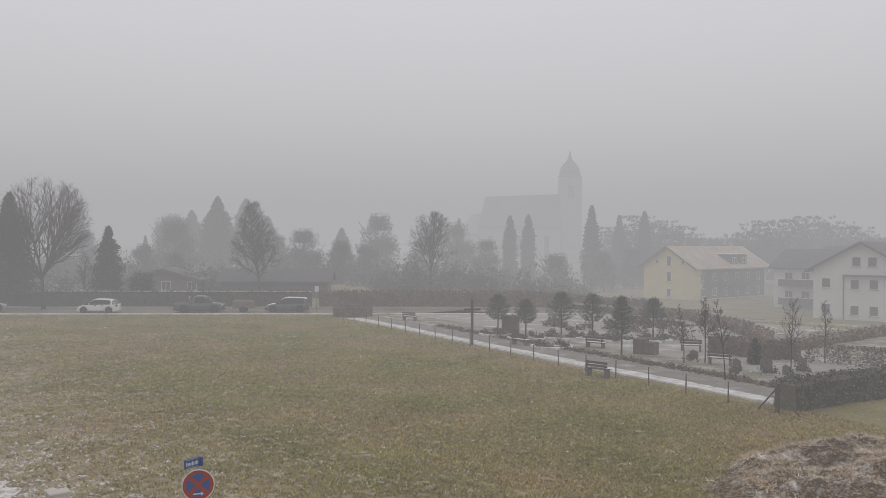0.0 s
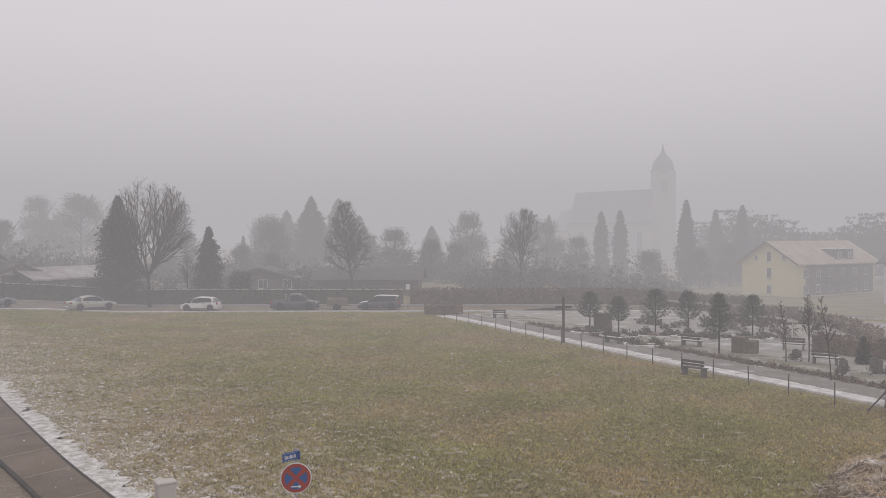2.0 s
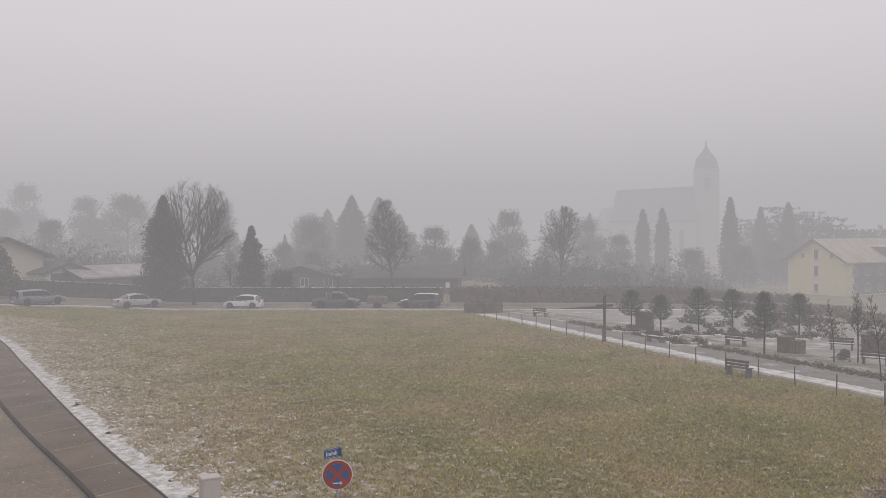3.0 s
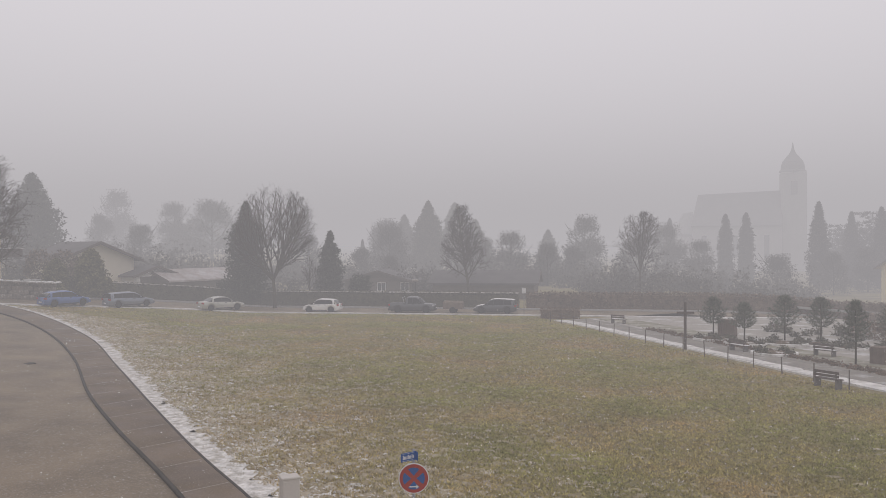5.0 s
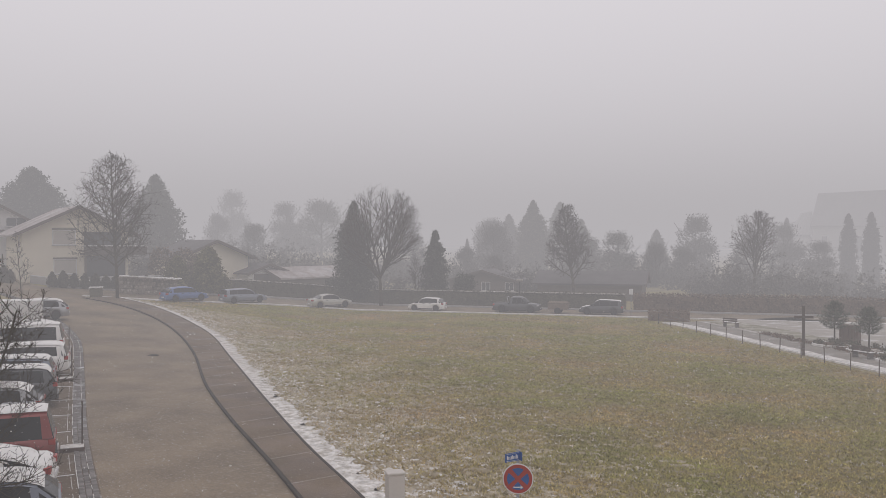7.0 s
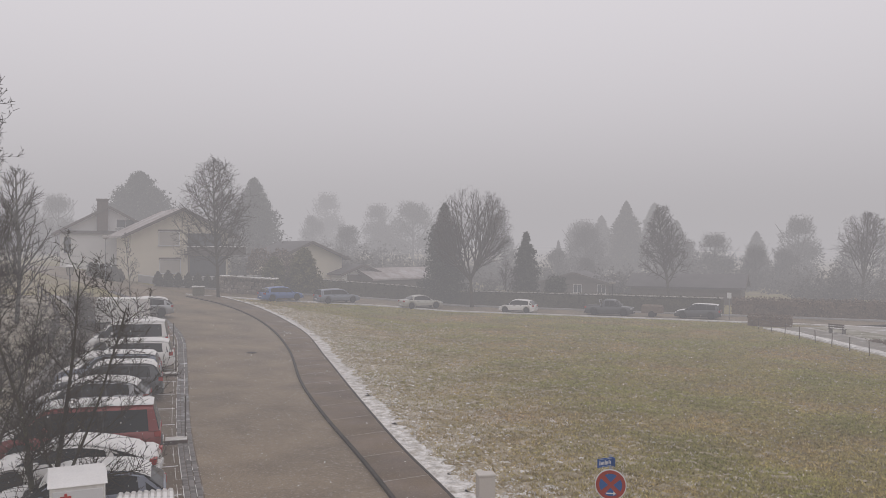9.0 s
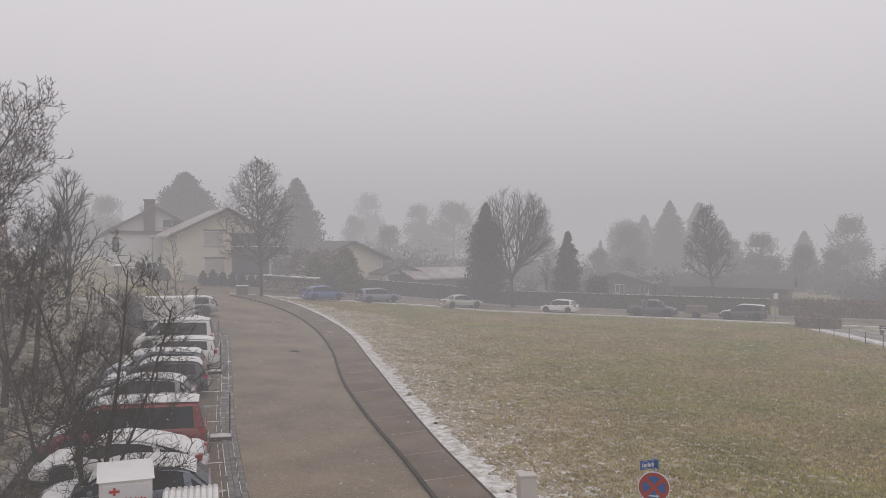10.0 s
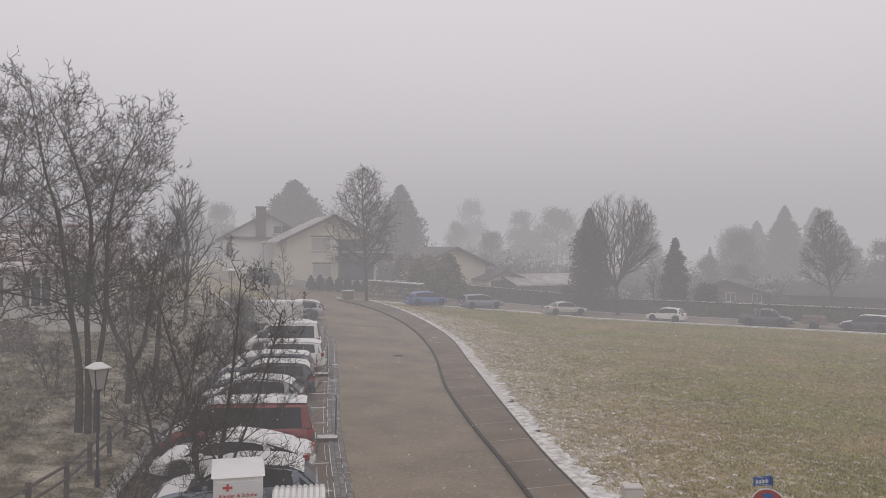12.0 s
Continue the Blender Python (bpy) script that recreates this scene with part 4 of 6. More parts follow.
old_tree("bare bushy tree beside the parking bays", -23.6, 15.2, 35, (
    (.07, [(0, 0, -.1), (-.3, -.2, 1.5), (-.6, -.6, 3.4), (-.7, -.8, 5.6)]),
    (.06, [(.1, 0, -.1), (.4, .4, 1.5), (.8, .8, 3.2), (1.0, 1.1, 5.2)])), limbs=11, reach=2.6, clear=.15, sub=8, twig=5, spur=2, min_r=.0075, droop=.02, level_top=.8)
bare_tree("thin young tree beside the road bend", -57.3, 50.0, 38, 5.6, 1.6, 0.05, 0.2, kids=(14, 5, 4, 3), lean=0.9, min_r=0.01)
bare_tree("small bare garden tree behind the hedge", -38.5, 88.0, 41, 5.0, 2.2, 0.09, 0.25, kids=(12, 7, 5, 3), lean=0.8, min_r=0.013)

conifer("dark tall spruce behind the hedge", -45.1, 85.2, 2, 11.9, 5.8, density=3.2, round_top=.5, ragged=.38)
conifer("dark narrow conifer behind the hedge", -36.7, 89.8, 4, 8.6, 3.7, density=2.8, round_top=0.62, ragged=0.25)
shrub("dark round clipped bush behind the hedge", -32.8, 89.2, 6, 1.3, 3.4, NEEDLE, n=220, per=10, size=0.2)
shrub("dark bush beside the spruce", -47.8, 86.0, 7, 1.3, 2.6, NEEDLE, n=160, per=9, size=0.2)
conifer("large dark conifer behind the houses", -119, 106, 9, 16.0, 13.6, density=1.5, round_top=0.9, size=0.36)
conifer("tall dark conifer beside the cream house", -99.3, 114.3, 10, 14.8, 9.8, density=1.6, round_top=0.72, size=0.34)
conifer("olive thuja at the house corner", -57.6, 74.6, 12, 5.2, 4.0, THUJA, per=12, density=2.6, round_top=0.8, ragged=0.15, size=0.2, dense=True)
conifer("olive thuja beside the parked cars", -60.2, 72.6, 13, 3.9, 2.8, THUJA, per=12, density=2.4, round_top=0.7, ragged=0.2, size=0.2, dense=True)

for k, (x, y, h) in enumerate(((-63.4, 77.4, 4.6), (-62.0, 79.0, 4.0), (-65.2, 76.0, 4.4), (-61.0, 77.0, 3.4))):
    shrub("tall brown leafy shrub beside the cream house", x, y, 400 + k, 1.5, h, BEECH, n=200, per=8, size=.17)

# trees fading into the fog
FAR = 1.5
pop = conifer("tall narrow poplar in the fog", 16.5, 201.8, 15, 17.0, 4.0, HAZETWIG, "poplar", density=7, round_top=0.85, bottom=0.04, size=0.2, ragged=.4)
for x, y, s in ((14.3, 137.3, 1.05), (23.2, 127.9, 1.15), (30.5, 141.7, 1.06), (33.4, 135.9, 1.1), (3.1, 160, 0.85), (-44.4, 122.2, 0.5)):
    copy_thing(pop, pose(FAR * x, FAR * y, ground_z(FAR * x, FAR * y), 0, 0, 50 * x)).scale = (s, s, s)
spruce = conifer("tall spruce in the fog", -49.8, 181, 16, 17.2, 8.4, HEDGE, density=5.5, round_top=0.6, size=0.24, ragged=.45)
for x, y, s in ((-29.2, 121.5, 0.97), (-14.1, 114.1, 0.56), (-74.8, 118.4, 0.62), (-24.0, 112, 0.7), (-36.5, 119, .8)):
    copy_thing(spruce, pose(1.8 * x, 1.8 * y, ground_z(1.8 * x, 1.8 * y), 0, 0, 70 * x)).scale = (1.25 * s, 1.25 * s, 1.12 * s)
far_a = hazy_tree("broad bare tree faint in the fog", -65.5, 200, 43, 14.2, 13.5)
far_b = hazy_tree("rounded bare tree faint in the fog", -72, 214, 44, 13.6, 15.0, peak=.6)
FAR_TREES = ((-128, 201, 1.08), (-109, 188, 1.18), (-178, 244, 1.6), (-51.1, 156.9, .86), (-25, 147.9, .68), (-17.3, 138.9, .56), (-13.8, 174.5, .95), (22.5, 163.5, .64),
             (-31.5, 156.9, .6), (-51.4, 140.9, .5), (3.1, 190, .84), (-142, 188, .86), (-172, 184, 1.1), (-66, 150, .66), (-38, 175, .8), (-4, 160, .6), (9, 172, .62), (35, 178, .66),
             (44, 190, .7), (-98, 142, .6), (-66, 141, .46), (-43, 132, .4), (-135, 112, .8), (-150, 105, .9), (-160, 120, 1.0), (-14, 150, .5), (-30, 132, .36))
for k, (x, y, s) in enumerate(FAR_TREES):
    wide = s * (1.0, 1.15, .9)[k % 3]
    copy_thing((far_a, far_b)[k % 2], pose(x, y, ground_z(x, y), 0, 0, 77 * k)).scale = (wide, wide, s)

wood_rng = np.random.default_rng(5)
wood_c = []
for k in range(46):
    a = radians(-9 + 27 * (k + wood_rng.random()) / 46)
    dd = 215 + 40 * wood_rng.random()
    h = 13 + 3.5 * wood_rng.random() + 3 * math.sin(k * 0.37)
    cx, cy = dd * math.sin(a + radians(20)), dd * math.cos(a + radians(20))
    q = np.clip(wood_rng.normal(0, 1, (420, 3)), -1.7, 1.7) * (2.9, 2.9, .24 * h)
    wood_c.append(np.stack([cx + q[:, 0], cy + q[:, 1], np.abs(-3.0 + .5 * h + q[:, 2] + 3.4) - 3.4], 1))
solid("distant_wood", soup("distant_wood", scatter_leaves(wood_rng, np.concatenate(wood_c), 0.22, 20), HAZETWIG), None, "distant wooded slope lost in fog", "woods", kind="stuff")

# ---------------------------------------------------------------- hedges
leafy_block("hedge", "long clipped dark hedge along the far street", [(-57.5, 78), (-50.5, 84.6), (-41, 86.4), (-20, 87.2), (-14, 87.4)], 1.1, 1.6, HEDGE, 1, snow=True, size=0.13, density=26)
leafy_block("hedge", "brown hedge at the street corner", [(-13, 86.5), (-4, 87), (10, 88.5), (24, 93)], 1.1, 1.7, BEECH, 2, size=0.13, density=26)
leafy_block("hedge", "short brown beech hedge at the path entrance", [(-10.2, 76.6), (-6.6, 76.8)], 1.0, .9, BEECH, 3, size=0.075, density=70)

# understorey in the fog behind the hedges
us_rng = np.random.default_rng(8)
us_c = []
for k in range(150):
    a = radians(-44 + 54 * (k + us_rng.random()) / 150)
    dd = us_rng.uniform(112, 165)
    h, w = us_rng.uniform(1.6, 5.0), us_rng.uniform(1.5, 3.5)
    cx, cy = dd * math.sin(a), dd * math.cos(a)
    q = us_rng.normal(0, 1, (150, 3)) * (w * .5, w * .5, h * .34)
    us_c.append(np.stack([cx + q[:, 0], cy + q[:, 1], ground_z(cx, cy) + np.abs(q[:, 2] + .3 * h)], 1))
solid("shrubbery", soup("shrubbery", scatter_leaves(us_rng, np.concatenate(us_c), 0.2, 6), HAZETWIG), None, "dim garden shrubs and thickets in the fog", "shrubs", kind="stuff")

# ---------------------------------------------------------------- vehicles
def sample(curve, x):
    """Height of a smooth line through (x, z) points, with no overshoot."""
    if x <= curve[0][0]:
        return curve[0][1]
    if x >= curve[-1][0]:
        return curve[-1][1]
    slope = [(b[1] - a[1]) / max(1e-6, b[0] - a[0]) for a, b in zip(curve, curve[1:])]
    tan = [slope[0]] + [0 if a * b <= 0 else 2 * a * b / (a + b) for a, b in zip(slope, slope[1:])] + [slope[-1]]
    for i in range(len(curve) - 1):
        (x0, z0), (x1, z1) = curve[i], curve[i + 1]
        if x <= x1:
            h = x1 - x0
            k = (x - x0) / h
            return (2 * k ** 3 - 3 * k * k + 1) * z0 + (k ** 3 - 2 * k * k + k) * h * tan[i] + (3 * k * k - 2 * k ** 3) * z1 + (k ** 3 - k * k) * h * tan[i + 1]
    return curve[-1][1]


WHEELS = {}


def wheel_meshes(r):
    if r not in WHEELS:
        tyre = Shape().lathe([(r * .62, -.1), (r * .93, -.1), (r, -.06), (r, .06), (r * .93, .1), (r * .62, .1)], 18).mesh("tyre", TYRE, True)
        rim = Shape().lathe([(r * .12, -.085), (r * .3, -.075), (r * .58, -.09), (r * .64, -.085), (r * .64, .085), (r * .12, .08)], 14)
        for k in range(5):
            rim.box(r * .1, r * .6, -.03, .03, .082, .096, m=Matrix.Rotation(k * 2 * math.pi / 5, 4, "Z"))
        WHEELS[r] = tyre, rim.mesh("rim", RIM)
    return WHEELS[r]


STYLES = {
    # belt line, roof line (x from the tail -0.5 to the nose 0.5 of the length), pillars, height
    "hatch": ([(-.5, .62), (-.47, .64), (.14, .61), (.30, .58), (.46, .48), (.5, .40)], [(-.485, .66), (-.40, .86), (-.27, .965), (-.04, 1.0), (.06, .97), (.30, .6)], (-.37, -.15, .05)),
    "sedan": ([(-.5, .58), (-.47, .66), (-.32, .68), (.12, .63), (.30, .60), (.46, .50), (.5, .42)], [(-.36, .68), (-.22, .92), (-.08, 1.0), (.04, .98), (.12, .92), (.27, .62)], (-.26, -.06, .09)),
    "coupe": ([(-.5, .56), (-.47, .67), (-.32, .70), (.12, .66), (.30, .62), (.46, .50), (.5, .40)], [(-.42, .69), (-.28, .84), (-.12, .97), (.0, 1.0), (.10, .95), (.29, .63)], (-.24, -.05, .1)),
    "wagon": ([(-.5, .60), (-.48, .64), (.14, .61), (.30, .58), (.46, .48), (.5, .40)], [(-.49, .66), (-.455, .92), (-.36, .97), (.0, 1.0), (.09, .94), (.27, .6)], (-.42, -.22, .02)),
    "suv": ([(-.5, .60), (-.48, .64), (.16, .62), (.32, .60), (.47, .52), (.5, .42)], [(-.485, .66), (-.43, .92), (-.33, .98), (.0, 1.0), (.10, .94), (.28, .62)], (-.41, -.2, .03)),
    "van": ([(-.5, .52), (-.49, .54), (.26, .54), (.36, .52), (.47, .42), (.5, .33)], [(-.495, .55), (-.48, .95), (-.45, .985), (.12, 1.0), (.2, .95), (.36, .53)], (-.45, -.16, .14)),
    "pickup": ([(-.5, .56), (-.49, .58), (-.12, .58), (.16, .60), (.30, .58), (.47, .52), (.5, .42)], [(-.14, .60), (-.11, .92), (-.05, .99), (.08, .99), (.14, .93), (.27, .6)], (-.1, 0.02, .12)),
}


def car(label, x, y, heading, style, L, W, H, paint, snow=0.0, group="parked cars", name="car", z=None):
    """A parked car; heading is the way its nose points, in degrees from +x."""
    belt, roof, pillars = STYLES[style]
    t = thing(name, label, "car" if name == "car" else name.replace("_", " "), group, x=x, y=y, z=z, turn=heading)
    hw, r = W / 2, (0.32 if style not in ("suv", "pickup", "van") else 0.35)
    n = 36
    body, ax = Shape(), (-0.30 * L, 0.32 * L)
    rows = []
    for i in range(n + 1):
        u = -0.5 + i / n
        xx = u * L
        zb = sample(belt, u) * H
        end = max(0, abs(u) - 0.40) / 0.10
        w = hw * (1 - 0.16 * end ** 2)
        low = 0.20 + 0.06 * end
        for a in ax:
            d = abs(xx - a)
            if d < r + .05:
                low = max(low, math.sqrt(max(0, (r + .05) ** 2 - d * d)) + r * 0.95)
        low = min(low, zb - 0.12)
        mid = low + (zb - low) * 0.55
        half = [(w * .93, low), (w, min(low + .1, mid)), (w * 1.0, mid), (w * .965, zb - .05), (w * .90, zb), (0, zb + 0.025)]
        rows.append([(xx, s, q) for s, q in half] + [(xx, -s, q) for s, q in reversed(half[:-1])])
    m = len(rows[0])
    body.add([v for row in rows for v in row], [(i * m + k, (i + 1) * m + k, (i + 1) * m + k + 1, i * m + k + 1) for i in range(n) for k in range(m - 1)]
             + [tuple(range(m)), tuple(reversed(range(n * m, (n + 1) * m)))])
    body.box(-.44 * L, .44 * L, -hw * .86, hw * .86, .2, .38)
    part("body", body, t, material=paint, smooth=True)
    # cabin: dark glass band with painted roof and pillars
    c0, c1 = roof[0][0], roof[-1][0]
    cn = 22
    us = [c0 + (c1 - c0) * i / cn for i in range(cn + 1)]

    def section(u, grow):
        zt, zb = sample(roof, u) * H, sample(belt, u) * H - 0.02
        zt = max(zt, zb + .015)
        k = (zt - zb) / (0.38 * H)
        top = hw * (0.93 - 0.22 * min(1, k))
        g = grow
        return [(hw * .93 + g, zb), (top + .05 + g, zb + (zt - zb) * .84), (top - .06 + g * .5, zt - .015 + g), (0, zt + .02 + g)]
    glass = Shape()
    rows = [[(u * L, s, q) for s, q in section(u, 0)] + [(u * L, -s, q) for s, q in reversed(section(u, 0)[:-1])] for u in us]
    glass.add([v for row in rows for v in row], [(i * 7 + k, (i + 1) * 7 + k, (i + 1) * 7 + k + 1, i * 7 + k + 1) for i in range(cn) for k in range(6)] + [tuple(range(7)), tuple(reversed(range(cn * 7, cn * 7 + 7)))])
    part("glasshouse", glass, t, "dark glass", material=CARGLASS, smooth=False)
    rf = Shape()
    zmax = max(q for _, q in roof)
    ru = [u for u in us if sample(roof, u) > zmax - 0.13]
    rows = [[(u * L, s, q) for s, q in section(u, .012)[1:]] + [(u * L, -s, q) for s, q in reversed(section(u, .012)[1:-1])] for u in ru]
    rf.add([v for row in rows for v in row], [(i * 5 + k, (i + 1) * 5 + k, (i + 1) * 5 + k + 1, i * 5 + k + 1) for i in range(len(ru) - 1) for k in range(4)])
    part("roof", rf, t, material=paint, smooth=True)
    lines = [(pillars[0], pillars[0] + .012, 3.2, paint), (pillars[1], pillars[1] + .012, 1, BLACKTRIM), (pillars[2], pillars[2] + .012, .8, BLACKTRIM),
             (c1 - .02, ru[-1] - .01, 1, paint), (c0 + .02, ru[0] + .012, 2.4, paint)]
    for a, b, wide, skin in lines:
        for s in (1, -1):
            lo, hi = section(a, .014)[0], section(b, .014)[1]
            wv = 0.013 * L / 2 * wide
            vs = [(a * L - wv, s * lo[0], lo[1]), (a * L + wv, s * lo[0], lo[1]), (b * L + wv, s * hi[0], hi[1]), (b * L - wv, s * hi[0], hi[1])]
            vs += [(px, py * .97, pz) for px, py, pz in vs]
            part("pillar", Shape().add(vs, [(0, 1, 2, 3), (7, 6, 5, 4), (0, 4, 5, 1), (1, 5, 6, 2), (2, 6, 7, 3), (3, 7, 4, 0)]), t, material=skin)
    tyre, rim = wheel_meshes(r)
    for a in ax:
        for s in (1, -1):
            wh = part("wheel", tyre, t, at=pose(a, s * (hw - .11), r, -90 * s, 0, 0))
            part("rim", rim, wh)
    zt, zn = sample(belt, -.47) * H, sample(belt, .46) * H
    for s in (1, -1):
        y0, y1 = sorted((s * hw * .60, s * hw * .93))
        part("tail_light", Shape().box(-.503 * L, -.462 * L, y0, y1, zt - .22, zt - .04, .02), t, "red lens", material=REDLIGHT)
        part("headlight", Shape().box(.455 * L, .488 * L, y0, y1, zn - .16, zn - .03, .02), t, "clear lens", material=CLEARLIGHT)
        y0, y1 = sorted((s * hw * .97, s * (hw + .12)))
        part("mirror", Shape().box(.16 * L, .19 * L, y0, y1, .63 * H, .70 * H, .02), t, material=paint)
    for s in (1, -1):
        y0, y1 = sorted((s * (hw * .985), s * (hw + .006)))
        part("sill_trim", Shape().box(-.2 * L, .22 * L, y0, y1, .22, .31, .01), t, "dark sill trim", material=BLACKTRIM)
        for dx in (-.14, .04):
            part("door_handle", Shape().box(dx * L - .09, dx * L + .09, *sorted((s * hw * .99, s * (hw + .02))), .55 * H, .58 * H, .006), t, material=BLACKTRIM)
    for e in (-1, 1):
        a, b = sorted((e * .47 * L, e * .512 * L))
        part("bumper", Shape().box(a, b, -hw * .82, hw * .82, .26, .46, .03), t, material=BLACKTRIM if style in ("van", "pickup") else paint)
        a, b = sorted((e * .511 * L, e * .516 * L))
        part("number_plate", Shape().box(a, b, -.26, .26, .42, .53), t, "blank white plate", material=SIGNWHITE)
    if style == "pickup":
        part("roll_bar", Shape().tube([(-.16 * L, hw * .7, .58 * H), (-.2 * L, hw * .62, .95 * H), (-.2 * L, -hw * .62, .95 * H), (-.16 * L, -hw * .7, .58 * H)], [.04] * 4, 6), t, "chrome roll bar", material=RIM)
        part("bed_cover", Shape().box(-.485 * L, -.15 * L, -hw * .8, hw * .8, .57 * H, .61 * H, .02), t, material=BLACKTRIM)
    if snow:
        sn = Shape()

        def cover(sec, us_, lift):
            rows = []
            for i, u in enumerate(us_):
                edge = 0.0 if i in (0, len(us_) - 1) else 1.0
                h = sec(u)
                row = []
                for j, f in enumerate((-1, -.92, -.5, 0, .5, .92, 1)):
                    base = h[0] + (h[1] - h[0]) * (1 - f * f)
                    k = (0 if j in (0, 6) else 1) * edge
                    wob = 1 + .25 * noise.noise((u * 9, f * 3, L))
                    row.append((u * L, f * h[2], base + .012 + lift * k * wob))
                rows.append(row)
            sn.add([v for row in rows for v in row], [(i * 7 + k, (i + 1) * 7 + k, (i + 1) * 7 + k + 1, i * 7 + k + 1) for i in range(len(us_) - 1) for k in range(6)])
        cover(lambda u: (section(u, .012)[2][1], section(u, .012)[3][1], section(u, 0)[2][0] + .05), [u for u in us if sample(roof, u) > zmax - (.3 if style == "coupe" else .24 if style in ("sedan", "hatch") else .15)], snow)
        hood = [.27 + (.46 - .27) * i / 6 for i in range(7)]
        cover(lambda u: (sample(belt, u) * H, sample(belt, u) * H + .03, hw * .86), hood, snow * .8)
        if style in ("sedan", "coupe"):
            cover(lambda u: (sample(belt, u) * H, sample(belt, u) * H + .03, hw * .86), [-.48 + .14 * i / 4 for i in range(5)], snow * .8)
        part("snow_cover", sn, t, "snow on roof and bonnet", material=SNOW, smooth=True)
    return t


P_WHITE, P_SILVER = car_paint("white_paint", (0.76, 0.74, 0.71), 0), car_paint("silver_paint", (0.36, 0.36, 0.37), 0.5)
P_BEIGE, P_BLUE = car_paint("champagne_paint", (0.46, 0.45, 0.40), 0.3), car_paint("blue_paint", (0.065, 0.13, 0.34), 0.1)
P_GREYBLUE, P_DARK = car_paint("grey_blue_paint", (0.20, 0.22, 0.27), 0.3), car_paint("dark_grey_paint", (0.065, 0.067, 0.072), 0.3)
P_RED = car_paint("red_paint", (0.21, 0.017, 0.012), 0.1)

# along the far street
car("blue hatchback parked at the street corner", -54.0, 66.2, 66, "hatch", 4.4, 1.8, 1.46, P_BLUE, .0, "street cars")
car("grey-blue estate car parked along the street", -50.8, 71.5, 62, "wagon", 4.7, 1.8, 1.5, P_GREYBLUE, .0, "street cars")
car("champagne saloon parked along the street", -43.9, 77.4, 52, "sedan", 4.6, 1.8, 1.42, P_BEIGE, .0, "street cars")
car("white hatchback parked along the street", -33.1, 78.9, 185, "hatch", 3.75, 1.72, 1.42, P_WHITE, .0, "street cars")
car("dark pickup truck with roll bar on the street", -23.8, 80.3, 6, "pickup", 4.7, 1.85, 1.65, P_DARK, .0, "street cars", name="pickup_truck")
car("dark estate car with snowy roof on the street", -15.3, 80.9, 183, "wagon", 4.2, 1.8, 1.45, P_DARK, .02, "street cars")
trailer = thing("trailer", "small brown covered trailer parked on the street", "trailer", x=-19.6, y=80.7, turn=4)
part("box", Shape().box(-1.0, 1.0, -.6, .6, .42, 1.05, .04), trailer, material=CORTEN)
part("cover", Shape().add([(-1.02, -.62, 1.05), (1.02, -.62, 1.05), (1.02, .62, 1.05), (-1.02, .62, 1.05), (-.9, 0, 1.25), (.9, 0, 1.22)], [(0, 1, 5, 4), (2, 3, 4, 5), (1, 2, 5), (3, 0, 4), (3, 2, 1, 0)]), trailer, "snow-dusted tarpaulin", material=BAY)
part("drawbar", Shape().tube([(1.0, 0, .45), (1.7, 0, .42)], [.04, .04], 6), trailer, material=STEEL)
for s in (1, -1):
    part("wheel", wheel_meshes(.32)[0], trailer, at=pose(0, s * .68, .3, -90 * s, 0, 0))

# in the bays beside the road, tails to the road
HEAD = 180 + 43.8
for label, x, y, style, L, W, H, paint, snow, name in (
        ("dark blue-grey hatchback with snow on its roof", -17.35, 13.5, "hatch", 4.1, 1.74, 1.40, P_GREYBLUE, .06, "car"),
        ("white coupe covered in snow", -20.32, 15.72, "coupe", 4.6, 1.82, 1.26, P_WHITE, .07, "car"),
        ("red passenger van with a snowy roof", -22.65, 17.7, "van", 4.95, 1.92, 1.74, P_RED, .06, "van"),
        ("grey-green hatchback with a rounded snowy roof", -27.4, 22.0, "hatch", 4.3, 1.76, 1.45, P_SILVER, .06, "car"),
        ("dark grey sports utility car with red tail lights", -29.4, 24.47, "suv", 4.4, 1.8, 1.58, P_DARK, .06, "car"),
        ("grey estate car with a snowy roof", -31.76, 26.50, "wagon", 4.5, 1.8, 1.5, P_GREYBLUE, .07, "car"),
        ("white estate car with dark windows", -34.25, 29.55, "wagon", 4.7, 1.88, 1.52, P_WHITE, .05, "car"),
        ("white delivery van with side windows", -38.15, 33.15, "van", 4.4, 1.83, 1.8, P_WHITE, .05, "van"),
        ("dark small car with a snowy roof", -40.9, 35.9, "hatch", 4.1, 1.75, 1.46, P_DARK, .06, "car"),
        ("pale small car at the end of the bays", -49.6, 44.6, "hatch", 4.2, 1.75, 1.45, P_SILVER, .06, "car")):
    car(label, x, y, HEAD + 3 * math.sin(x), style, L, W, H, paint, snow, name=name)

truck = thing("box_trailer", "white box trailer with snow on its roof", "trailer", x=-45.6, y=39.2, turn=HEAD + 3)
part("box", Shape().box(-1.7, 1.7, -1.05, 1.05, .5, 1.98, .04), truck, material=P_WHITE)
part("snow_cover", Shape().box(-1.68, 1.68, -1.03, 1.03, 1.984, 2.06, .04), truck, "snow on the roof", material=SNOW)
part("chassis", Shape().box(-1.6, 2.4, -.8, .8, .4, .59, .03), truck, material=BLACKTRIM)
for a in (-.5, .4):
    for s in (1, -1):
        part("wheel", wheel_meshes(.35)[0], truck, at=pose(a, s * .92, .35, -90 * s, 0, 0))

